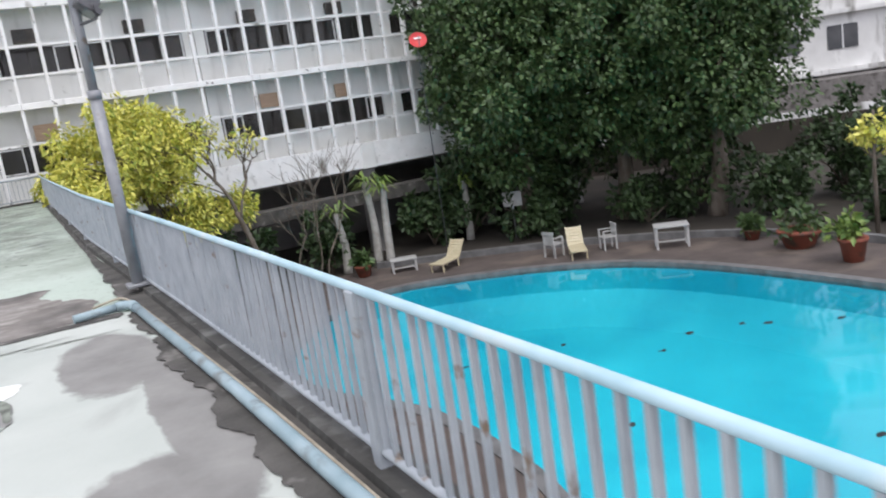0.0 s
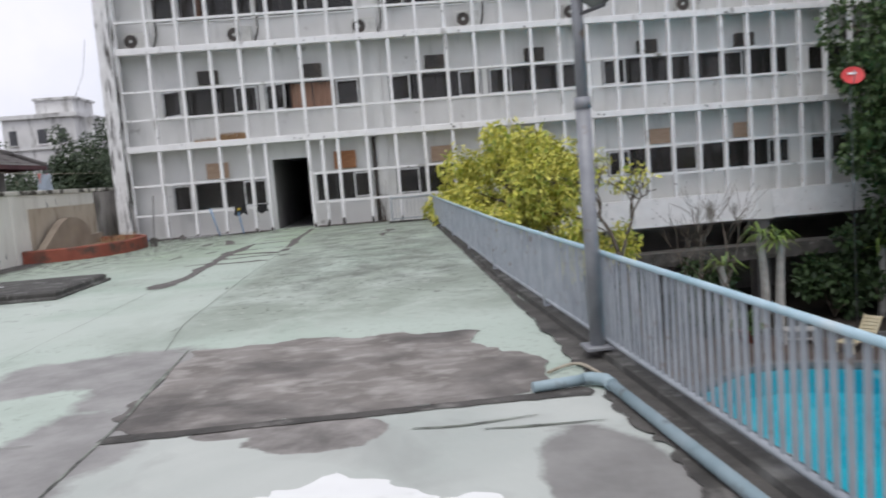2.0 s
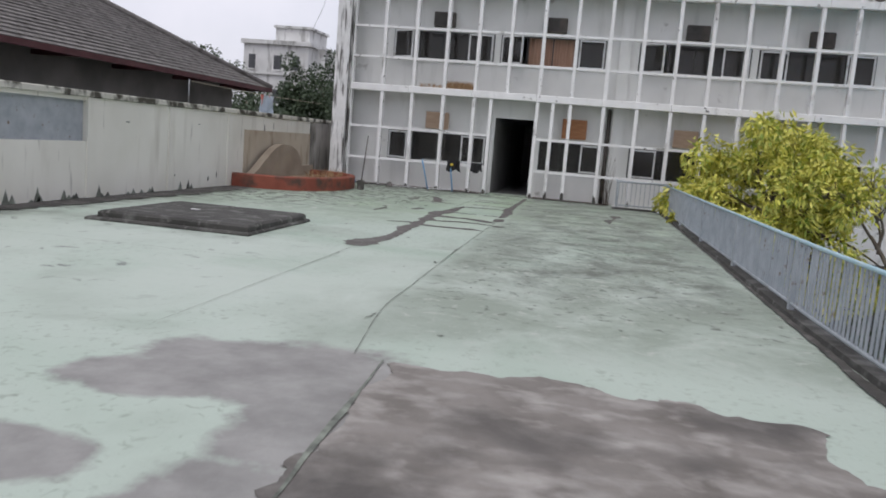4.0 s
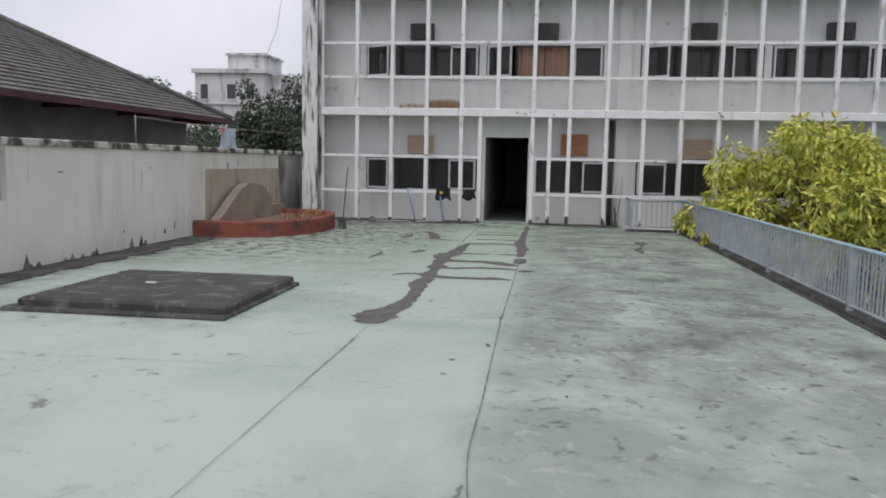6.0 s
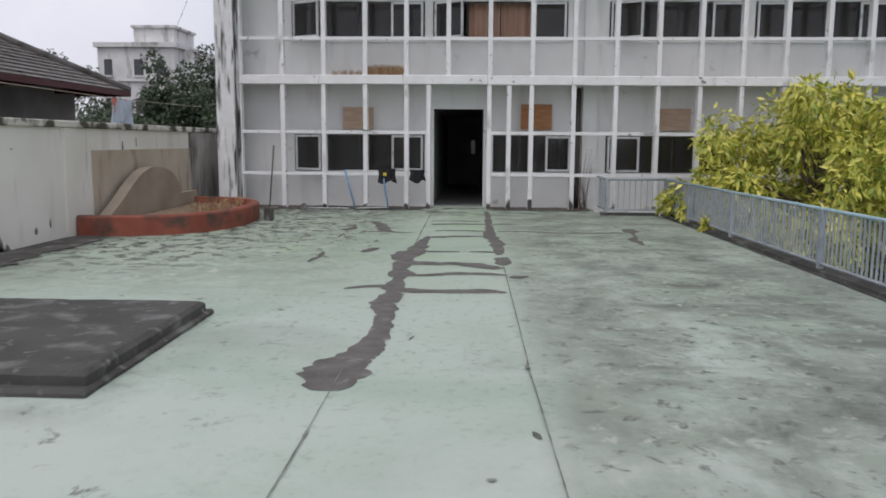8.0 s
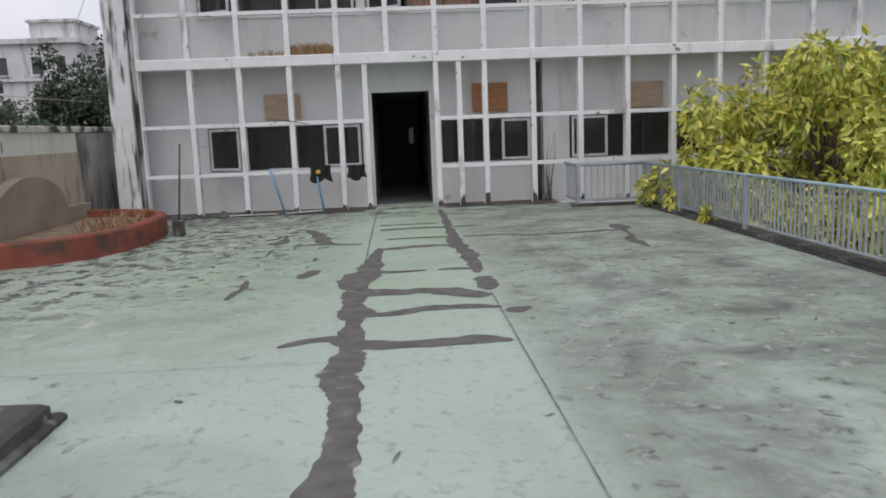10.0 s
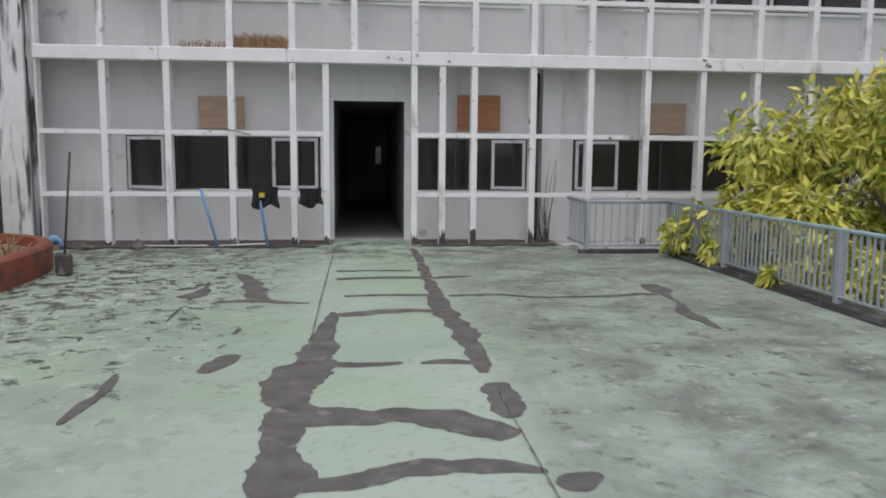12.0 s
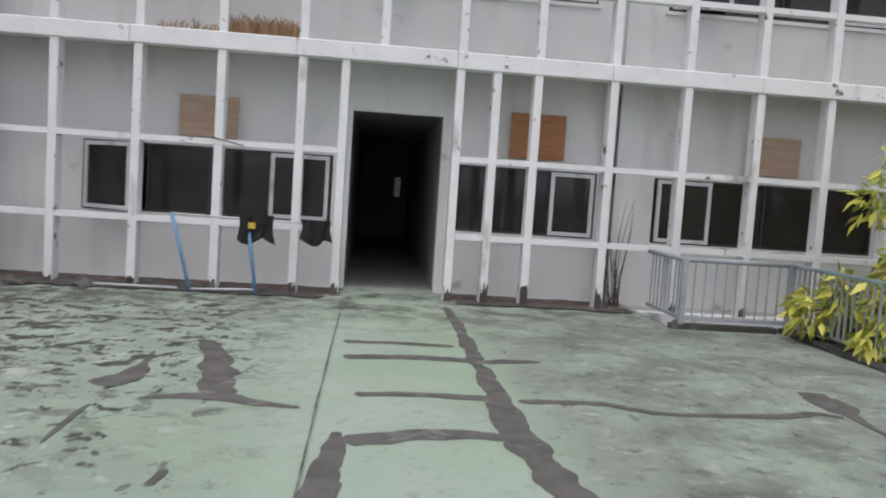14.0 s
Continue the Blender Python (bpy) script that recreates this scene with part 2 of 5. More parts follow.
M["leafyellow"] = material("yellow green leaf", [(0.20, 0.29, 0.03), (0.52, 0.53, 0.06), (0.76, 0.70, 0.17)], island=True, rough=0.5)
# Darker copy of the green leaf; shade below the crowns is in the colour.
M["leafshade"] = material("leaf darkened for tree shade", [(0.012, 0.03, 0.01), (0.03, 0.06, 0.018), (0.05, 0.09, 0.03)], island=True, rough=0.55)
M["leafmid"] = material("mid green leaf", [(0.05, 0.11, 0.02), (0.12, 0.2, 0.04), (0.2, 0.28, 0.06)], island=True, rough=0.5)
M["leaffar"] = material("far tree leaf", [(0.045, 0.07, 0.04), (0.10, 0.14, 0.075)], island=True, rough=0.6)
M["drygrass"] = material("dry brown grass", [(0.22, 0.12, 0.06), (0.40, 0.27, 0.15)], island=True, rough=0.9)


def weathered_zones(m, zones):
    """Lets moss and dirt take over m inside soft-edged floor zones (x0, x1, y0, y1, edge, colour, noise low, noise high, scale)."""
    n, l = m.node_tree.nodes, m.node_tree.links
    p = n["Principled BSDF"]
    geo = n.new("ShaderNodeNewGeometry")
    xyz = n.new("ShaderNodeSeparateXYZ")
    l.new(geo.outputs["Position"], xyz.inputs[0])

    def math_node(op, a, b):
        q = n.new("ShaderNodeMath")
        q.operation = op
        for i, v in enumerate((a, b)):
            if isinstance(v, (int, float)):
                q.inputs[i].default_value = v
            else:
                l.new(v, q.inputs[i])
        return q.outputs[0]

    def ramp(v, lo, hi):
        r = n.new("ShaderNodeMapRange")
        r.inputs["From Min"].default_value, r.inputs["From Max"].default_value = lo, hi
        l.new(v, r.inputs["Value"])
        return r.outputs["Result"]

    for x0, x1, y0, y1, edge, colour, lo, hi, scale, off in zones:
        nz = n.new("ShaderNodeTexNoise")
        nz.inputs["Scale"].default_value, nz.inputs["Detail"].default_value, nz.inputs["Distortion"].default_value = scale, 9.0, 0.4
        nz.inputs["Roughness"].default_value = 0.7
        mp = n.new("ShaderNodeMapping")
        mp.inputs["Location"].default_value = (off, off, 0)
        l.new(geo.outputs["Position"], mp.inputs["Vector"])
        l.new(mp.outputs["Vector"], nz.inputs["Vector"])
        f = math_node("MULTIPLY", ramp(xyz.outputs["X"], x0, x0 + edge), ramp(xyz.outputs["X"], x1, x1 - edge))
        f = math_node("MULTIPLY", f, math_node("MULTIPLY", ramp(xyz.outputs["Y"], y0, y0 + edge * 2.5), ramp(xyz.outputs["Y"], y1, y1 - edge)))
        f = math_node("MULTIPLY", f, ramp(nz.outputs["Fac"], lo, hi))
        mx = n.new("ShaderNodeMix")
        mx.data_type = "RGBA"
        l.new(f, mx.inputs[0])
        l.new(p.inputs["Base Color"].links[0].from_socket, mx.inputs[6])
        mx.inputs[7].default_value = (*colour, 1)
        l.new(mx.outputs[2], p.inputs["Base Color"])


weathered_zones(M["green"], [
    (-9.4, 1.4, 8.6, 14.5, 1.0, (0.50, 0.56, 0.50), 0.35, 0.60, 0.5, 5.3),
    (-9.4, 1.4, 17.0, 29, 1.5, (0.36, 0.47, 0.32), 0.36, 0.66, 0.45, 95.0),
    (-2.75, 1.4, 9.6, 29, 0.3, (0.30, 0.345, 0.29), 0.34, 0.58, 0.8, 3.1),
    (-2.75, 1.4, 11.5, 27, 0.9, (0.15, 0.165, 0.14), 0.42, 0.66, 1.3, 8.7),
    (-2.75, 1.4, 9.5, 29, 0.3, (0.47, 0.50, 0.45), 0.56, 0.68, 5.5, 15.0),
    (-2.75, 1.4, 10.5, 29, 0.3, (0.12, 0.13, 0.11), 0.56, 0.66, 6.0, 17.0),
    (-10, -4.0, 16.5, 29, 0.8, (0.30, 0.36, 0.29), 0.34, 0.62, 1.6, 21.0),
    (-10, -4.0, 18.6, 29, 0.9, (0.075, 0.075, 0.065), 0.575, 0.59, 4.2, 33.0),
    (-10, -4.0, 21.0, 29, 1.2, (0.085, 0.085, 0.072), 0.535, 0.555, 4.0, 37.0),
    (-10, -5.6, 17.5, 29, 1.2, (0.07, 0.07, 0.06), 0.535, 0.555, 3.6, 39.0),
    (-10, -4.3, 17.0, 29, 0.5, (0.47, 0.50, 0.45), 0.585, 0.62, 3.4, 41.0),
    (-10, 1.4, 25.0, 29, 0.8, (0.13, 0.135, 0.12), 0.44, 0.60, 2.2, 51.0),
    (-10, -8.3, 5, 29, 0.7, (0.09, 0.09, 0.08), 0.40, 0.60, 1.8, 61.0),
    (-8.3, -5.0, 13.4, 16.9, 0.5, (0.20, 0.215, 0.19), 0.44, 0.62, 2.0, 66.0),
    (-9.4, -4.2, 9.5, 18, 0.5, (0.20, 0.22, 0.20), 0.60, 0.66, 3.0, 71.0),
])


def worn_patches(m, discs, dark, light, grain, ragged, edge, off):
    """Lets bare cement show through m where overlapping ovals (x, y, half width, half length) lie, with a ragged edge."""
    n, l = m.node_tree.nodes, m.node_tree.links
    p = n["Principled BSDF"]
    geo = n.new("ShaderNodeNewGeometry")

    def noise_at(scale, shift, detail=8.0):
        mp, nz = n.new("ShaderNodeMapping"), n.new("ShaderNodeTexNoise")
        mp.inputs["Location"].default_value = (shift, shift * 0.6, 0)
        nz.inputs["Scale"].default_value, nz.inputs["Detail"].default_value, nz.inputs["Roughness"].default_value = scale, detail, 0.6
        l.new(geo.outputs["Position"], mp.inputs["Vector"])
        l.new(mp.outputs["Vector"], nz.inputs["Vector"])
        return nz.outputs["Fac"]

    def mix(op, u, v):
        q = n.new("ShaderNodeMath")
        q.operation = op
        for i, w in enumerate((u, v)):
            if isinstance(w, (int, float)):
                q.inputs[i].default_value = w
            else:
                l.new(w, q.inputs[i])
        return q.outputs[0]

    best = None
    for x, y, rx, ry in discs:
        sub, mul, ln = n.new("ShaderNodeVectorMath"), n.new("ShaderNodeVectorMath"), n.new("ShaderNodeVectorMath")
        sub.operation, mul.operation, ln.operation = "SUBTRACT", "MULTIPLY", "LENGTH"
        sub.inputs[1].default_value, mul.inputs[1].default_value = (x, y, 0), (1 / rx, 1 / ry, 0)
        l.new(geo.outputs["Position"], sub.inputs[0])
        l.new(sub.outputs[0], mul.inputs[0])
        l.new(mul.outputs[0], ln.inputs[0])
        inside = mix("SUBTRACT", 1.0, ln.outputs["Value"])
        best = inside if best is None else mix("MAXIMUM", best, inside)
    best = mix("ADD", best, mix("MULTIPLY", mix("SUBTRACT", noise_at(1.5, off), 0.5), ragged))
    best = mix("ADD", best, mix("MULTIPLY", mix("SUBTRACT", noise_at(7.0, off + 4), 0.5), ragged * 0.35))
    r = n.new("ShaderNodeMapRange")
    r.inputs["From Min"].default_value, r.inputs["From Max"].default_value = 0.0, edge
    l.new(best, r.inputs["Value"])
    tone, mx = n.new("ShaderNodeMix"), n.new("ShaderNodeMix")
    tone.data_type = mx.data_type = "RGBA"
    tone.inputs[6].default_value, tone.inputs[7].default_value = (*dark, 1), (*light, 1)
    g = n.new("ShaderNodeMapRange")
    g.inputs["From Min"].default_value, g.inputs["From Max"].default_value = 0.36, 0.66
    l.new(noise_at(grain, off + 9, 12.0), g.inputs["Value"])
    l.new(g.outputs["Result"], tone.inputs[0])
    l.new(r.outputs["Result"], mx.inputs[0])
    l.new(p.inputs["Base Color"].links[0].from_socket, mx.inputs[6])
    l.new(tone.outputs[2], mx.inputs[7])
    l.new(mx.outputs[2], p.inputs["Base Color"])


CEMENT = ((-2.75, 8.75, 1.1, 0.72), (-2.2, 8.3, 0.5, 1.2), (-3.35, 8.35, 0.62, 0.42), (-2.25, 6.7, 0.5, 0.85), (-3.45, 7.15, 0.6, 0.34), (-2.9, 5.8, 0.95, 0.7), (-4.6, 6.7, 0.9, 0.4), (-2.5, 4.6, 0.8, 0.9))
KERBSIDE = ((0.72, 5.3, 0.36, 0.95), (0.65, 2.5, 0.4, 0.9), (0.98, 3.9, 0.2, 1.5))
SCOURED = ((-0.74, 6.42, 0.42, 0.32), (-1.2, 6.6, 0.3, 0.12))
for worn in (M["green"], M["pale"]):
    worn_patches(worn, CEMENT, (0.235, 0.23, 0.22), (0.34, 0.335, 0.32), 2.6, 0.95, 0.2, 3.0)
worn_patches(M["pale"], KERBSIDE, (0.20, 0.195, 0.185), (0.28, 0.275, 0.26), 2.4, 0.7, 0.12, 23.0)
worn_patches(M["pale"], SCOURED, (0.13, 0.12, 0.11), (0.33, 0.31, 0.29), 3.0, 0.9, 0.06, 43.0)


def glassy(name, tint, gloss, rough=0.03, ior=1.45):
    m = bpy.data.materials.new(name)
    m.use_nodes = True
    n, l = m.node_tree.nodes, m.node_tree.links
    n.remove(n["Principled BSDF"])
    tr, gl, mx, fr = n.new("ShaderNodeBsdfTransparent"), n.new("ShaderNodeBsdfGlossy"), n.new("ShaderNodeMixShader"), n.new("ShaderNodeFresnel")
    tr.inputs["Color"].default_value = (*tint, 1)
    gl.inputs["Roughness"].default_value = rough
    gl.inputs["Color"].default_value = (gloss, gloss, gloss, 1)
    fr.inputs["IOR"].default_value = ior
    l.new(fr.outputs["Fac"], mx.inputs["Fac"])
    l.new(tr.outputs["BSDF"], mx.inputs[1])
    l.new(gl.outputs["BSDF"], mx.inputs[2])
    l.new(mx.outputs["Shader"], n["Material Output"].inputs["Surface"])
    if name.startswith("dark"):
        df, mx2 = n.new("ShaderNodeBsdfDiffuse"), n.new("ShaderNodeMixShader")
        df.inputs["Color"].default_value = (0.42, 0.40, 0.38, 1)
        nz = n.new("ShaderNodeTexNoise")
        nz.inputs["Scale"].default_value, nz.inputs["Detail"].default_value = 3.0, 6.0
        r = n.new("ShaderNodeMapRange")
        r.inputs["To Min"].default_value, r.inputs["To Max"].default_value = 0.02, 0.13
        l.new(nz.outputs["Fac"], r.inputs["Value"])
        l.new(r.outputs["Result"], mx2.inputs["Fac"])
        l.new(mx.outputs["Shader"], mx2.inputs[1])
        l.new(df.outputs["BSDF"], mx2.inputs[2])
        l.new(mx2.outputs["Shader"], n["Material Output"].inputs["Surface"])
    if name.startswith("pool"):
        nz, b = n.new("ShaderNodeTexNoise"), n.new("ShaderNodeBump")
        nz.inputs["Scale"].default_value = 3.0
        b.inputs["Strength"].default_value, b.inputs["Distance"].default_value = 0.12, 0.05
        l.new(nz.outputs["Fac"], b.inputs["Height"])
        l.new(b.outputs["Normal"], gl.inputs["Normal"])
    return m


M["glass"] = glassy("dark tinted window glass", (0.35, 0.35, 0.37), 0.8, 0.06)
M["water"] = glassy("pool water", (0.62, 0.90, 0.95), 0.9, 0.04, 1.33)


# ---- mesh helpers ----
def add_box(bm, x0, x1, y0, y1, z0, z1, m=None):
    vs = [bm.verts.new((x, y, z)) for z in (z0, z1) for x, y in ((x0, y0), (x1, y0), (x1, y1), (x0, y1))]
    if m is not None:
        for v in vs:
            v.co = m @ v.co
    for f in ((3, 2, 1, 0), (4, 5, 6, 7), (0, 1, 5, 4), (1, 2, 6, 5), (2, 3, 7, 6), (3, 0, 4, 7)):
        bm.faces.new([vs[i] for i in f])


def box(*args, m=None, bevel=0.0):
    bm = bmesh.new()
    add_box(bm, *args, m=m)
    if bevel:
        bmesh.ops.bevel(bm, geom=bm.edges[:], offset=bevel, segments=1, affect="EDGES")
    return bm


def add_tube(bm, pts, radii, sides=8, cap=True):
    """A round tube along pts; radii: one number or one a point."""
    pts = [Vector(p) for p in pts]
    if not isinstance(radii, (list, tuple)):
        radii = [radii] * len(pts)
    rings = []
    for i, p in enumerate(pts):
        d = (pts[min(i + 1, len(pts) - 1)] - pts[max(i - 1, 0)]).normalized()
        u = d.cross(Vector((0, 0, 1)) if abs(d.z) < 0.9 else Vector((1, 0, 0))).normalized()
        w = d.cross(u)
        rings.append([bm.verts.new(p + radii[i] * (math.cos(a) * u + math.sin(a) * w)) for a in (2 * math.pi * k / sides for k in range(sides))])
    for a, b in zip(rings, rings[1:]):
        for k in range(sides):
            f = bm.faces.new((a[k], a[(k + 1) % sides], b[(k + 1) % sides], b[k]))
            f.smooth = sides > 5
    if cap:
        bm.faces.new(rings[0][::-1])
        bm.faces.new(rings[-1])


def tube(pts, radii, sides=8):
    bm = bmesh.new()
    add_tube(bm, pts, radii, sides)
    return bm


def mesh_of(name, bm, mat):
    me = bpy.data.meshes.new(name)
    bmesh.ops.recalc_face_normals(bm, faces=bm.faces[:])
    bm.to_mesh(me)
    bm.free()
    me.materials.append(mat)
    return me


def part(name, bm, mat, parent=None, label=""):
    ob = new(name, mesh_of(name, bm, mat))
    if parent is not None:
        ob.parent = parent
    return tagged(ob, label)


def thing(name, label, category, place=None, group="", kind=""):
    ob = new(name)
    if place is not None:
        ob.matrix_world = place
    return tagged(ob, label, category, group, kind)


def structure(name, bm, mat, label, category="wall"):
    return tagged(part(name, bm, mat), label, category, "", "structure")


def smooth_path(pts, n, closed=False):
    """Catmull-Rom through pts, n steps a span."""
    out, k = [], len(pts)
    for i in range(k if closed else k - 1):
        p = [Vector(pts[(i + j) % k] if closed else pts[min(max(i + j, 0), k - 1)]) for j in (-1, 0, 1, 2)]
        for s in range(n):
            t = s / n
            out.append(0.5 * (2 * p[1] + (p[2] - p[0]) * t + (2 * p[0] - 5 * p[1] + 4 * p[2] - p[3]) * t * t + (3 * p[1] - p[0] - 3 * p[2] + p[3]) * t ** 3))
    if not closed:
        out.append(Vector(pts[-1]))
    return out


from mathutils.geometry import delaunay_2d_cdt

# ---- ground, pool ----
GZ = -4.3
POOL = [(5.1, 17.6), (5.1, 15.0), (6.2, 12.2), (6.3, 9.0), (5.7, 4.5), (9.0, 0.2), (14.0, 1.4), (16.6, 7.0), (16.75, 12.5), (15.6, 17.2), (12.4, 20.4), (8.6, 21.5)]
pool_line = smooth_path([(x, y, 0) for x, y in POOL], 8, True)


def ring_at(bm, line, grow, z):
    out = []
    for i, p in enumerate(line):
        d = (line[(i + 1) % len(line)] - line[i - 1]).normalized()
        q = p + grow * Vector((-d.y, d.x, 0)) * SIDE
        out.append(bm.verts.new((q.x, q.y, z)))
    return out


def signed_area(line):
    return sum(a.x * b.y - b.x * a.y for a, b in zip(line, line[1:] + line[:1])) / 2


SIDE = -1.0 if signed_area(pool_line) > 0 else 1.0


def bridge(bm, a, b):
    for i in range(len(a)):
        j = (i + 1) % len(a)
        bm.faces.new((a[i], a[j], b[j], b[i]))


# ground sheet with the pool cut out of it
bm = bmesh.new()
inner = ring_at(bm, pool_line, 0.02, GZ)
outer = [bm.verts.new((10.9 + 2600 * math.cos(a), 11 + 2600 * math.sin(a), GZ)) for a in (math.atan2(p.y - 11, p.x - 10.9) for p in pool_line)]
bridge(bm, inner, outer)
structure("ground", bm, M["ground"], "bare ground below the terrace, darkened for tree shade", "ground")
bm = bmesh.new()
a, b, c = ring_at(bm, pool_line, 0.3, GZ + 0.03), ring_at(bm, pool_line, 3.6, GZ + 0.03), ring_at(bm, pool_line, 3.6, GZ - 0.05)
bridge(bm, a, b)
bridge(bm, b, c)
structure("pavement", bm, M["deck"], "brown paved deck round the swimming pool", "pavement")
bm = bmesh.new()
a, b, c, d = ring_at(bm, pool_line, 0.0, GZ - 0.2), ring_at(bm, pool_line, 0.0, GZ + 0.06), ring_at(bm, pool_line, 0.3, GZ + 0.06), ring_at(bm, pool_line, 0.3, GZ - 0.05)
bridge(bm, a, b), bridge(bm, b, c), bridge(bm, c, d)
structure("pool_coping", bm, M["coping_dark"], "dark narrow coping round the swimming pool", "coping")
bm = bmesh.new()
a, b, d, c = ring_at(bm, pool_line, 0.01, GZ + 0.03), ring_at(bm, pool_line, -0.04, GZ - 0.75), ring_at(bm, pool_line, -0.7, GZ - 1.15), ring_at(bm, pool_line, -1.5, GZ - 1.45)
bridge(bm, a, b), bridge(bm, b, d), bridge(bm, d, c)
bm.faces.new(c)
structure("pool_basin", bm, M["basin"], "turquoise lined swimming pool basin", "pool")
bm = bmesh.new()
surface = [bm.verts.new(v) for v in [(p.x, p.y, GZ - 0.06) for p in (pool_line if signed_area(pool_line) > 0 else pool_line[::-1])]]
bm.faces.new(surface)
me = bpy.data.meshes.new("water")
bm.to_mesh(me)
bm.free()
me.materials.append(M["water"])
water = tagged(new("water", me), "clear turquoise pool water with floating debris", "water", "", "structure")
water.visible_shadow = False
leaf_rng = random.Random(5)
for k in range(16):
    bm = bmesh.new()
    x, y = leaf_rng.uniform(7.5, 15), leaf_rng.uniform(5, 14)
    vs = [bm.verts.new((x + r * math.cos(t), y + 0.6 * r * math.sin(t), GZ - 0.052)) for t, r in ((2 * math.pi * j / 9, leaf_rng.uniform(0.05, 0.16)) for j in range(9))]
    bm.faces.new(vs)
    tagged(part("floating_debris", bm, M["black"]), "dark clump of leaves floating on the pool", "debris", "debris on the pool")

# ---- terrace ----
F, B, LW = 27.8, 28.55, -9.45
EDGE = [(-9.0, 1.52), (1.0, 1.47), (3.5, 1.43), (6.0, 1.37), (8.0, 1.31), (12.0, 1.18), (20.0, 1.10), (26.66, 1.04)]


def rail_x(y):
    """Where the railing stands; the terrace edge is not quite straight."""
    return float(np.interp(y, [e[0] for e in EDGE], [e[1] for e in EDGE]))


fb_ = bmesh.new()
fys = [e[0] for e in EDGE[:-1]] + [26.72]
for y0_, y1_ in zip(fys, fys[1:]):
    v = [fb_.verts.new(c) for z in (-0.35, 0.0) for c in ((LW - 0.2, y0_, z), (rail_x(y0_), y0_, z), (rail_x(y1_), y1_, z), (LW - 0.2, y1_, z))]
    for f in ((3, 2, 1, 0), (4, 5, 6, 7), (1, 2, 6, 5), (3, 0, 4, 7)):
        fb_.faces.new([v[i] for i in f])
floor = structure("floor", fb_, M["green"], "roof terrace floor in worn pale green paint", "floor")
structure("floor_edge", box(LW - 0.2, -0.3, 26.72, B, -0.35, 0), M["green"], "terrace floor in front of the building", "floor")
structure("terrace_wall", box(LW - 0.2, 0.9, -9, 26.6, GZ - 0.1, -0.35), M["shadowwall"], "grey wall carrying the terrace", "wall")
prng = random.Random(11)


LIFT = [0.0]


def blob(name, outline, mat, z, rough=0.06, wob=1.0, label="", steps=9):
    """A thin patch with a ragged edge, from a smooth closed outline."""
    LIFT[0] += 0.00012
    z += LIFT[0]
    bm = bmesh.new()
    line = smooth_path([(x, y, 0) for x, y in outline], steps, True)
    sd = prng.uniform(0, 50)
    top = []
    dense = []
    for a_, b_ in zip(line, line[1:] + line[:1]):
        k_ = max(1, int((b_ - a_).length / 0.03))
        dense += [a_.lerp(b_, j / k_) for j in range(k_)]
    for p in dense:
        off = Vector((noise.noise((p.x * 2.3 * wob, p.y * 2.3 * wob, sd)), noise.noise((p.x * 2.3 * wob, p.y * 2.3 * wob, sd + 9)), 0)) * rough * 2.2
        off += Vector((noise.noise((p.x * 7, p.y * 7, sd)), noise.noise((p.x * 7, p.y * 7, sd + 5)), 0)) * rough
        off += Vector((noise.noise((p.x * 19, p.y * 19, sd)), noise.noise((p.x * 19, p.y * 19, sd + 5)), 0)) * min(rough, 0.08) * 0.45
        top.append(bm.verts.new((p.x + off.x, p.y + off.y, z)))
    flat = [Vector((v.co.x, v.co.y)) for v in top]
    bm.clear()
    pts2, _, tris, *_ = delaunay_2d_cdt(flat, [], [list(range(len(flat)))], 1, 1e-5)
    vs = [bm.verts.new((q.x, q.y, z)) for q in pts2]
    for tri in tris:
        bm.faces.new([vs[i] for i in tri])
    ob = part(name, bm, mat, floor, label)
    return ob


def strip(pts, z, mat, name="crack_filler", label="", rough=0.35, n=8):
    """A ragged band along (x, y, half width) points."""
    LIFT[0] += 0.00002
    if mat is M["repair"]:
        z, rough = 0.0035, 0.5
    z += LIFT[0]
    bm = bmesh.new()
    coarse = smooth_path([Vector(p) for p in pts], n)
    line = []
    for a_, b_ in zip(coarse, coarse[1:]):
        k_ = max(1, int(Vector((b_.x - a_.x, b_.y - a_.y)).length / 0.035))
        line += [a_.lerp(b_, j / k_) for j in range(k_)]
    line.append(coarse[-1])
    sd = prng.uniform(0, 90)
    left, right = [], []
    for i, p in enumerate(line):
        d = (line[min(i + 1, len(line) - 1)] - line[max(i - 1, 0)])
        d = Vector((d.x, d.y, 0)).normalized()
        s = Vector((-d.y, d.x, 0))
        end = 0.35 if i in (0, len(line) - 1) else 1
        wl_, wr_ = [max(0.002, p.z * end * (1 + rough * (0.9 * noise.noise((p.x * 2.2, p.y * 2.2, sd + k)) + 0.8 * noise.noise((p.x * 6, p.y * 6, sd + k)) + 0.5 * noise.noise((p.x * 17, p.y * 17, sd + k))))) for k in (0, 30)]
        left.append(bm.verts.new((p.x + s.x * wl_, p.y + s.y * wl_, z)))
        right.append(bm.verts.new((p.x - s.x * wr_, p.y - s.y * wr_, z)))
    for i in range(len(line) - 1):
        bm.faces.new((left[i], right[i], right[i + 1], left[i + 1]))
    return part(name, bm, mat, floor, label)


def rect(x0, x1, y0, y1):
    return [(x0, y0), ((x0 + x1) / 2, y0), (x1, y0), (x1, (y0 + y1) / 2), (x1, y1), ((x0 + x1) / 2, y1), (x0, y1), (x0, (y0 + y1) / 2)]


# paint zones
blob("floor_paint", rect(-9.3, 1.2, -8, 6.62), M["pale"], 0.003, 0.02, 1, "bleached pale floor paint")
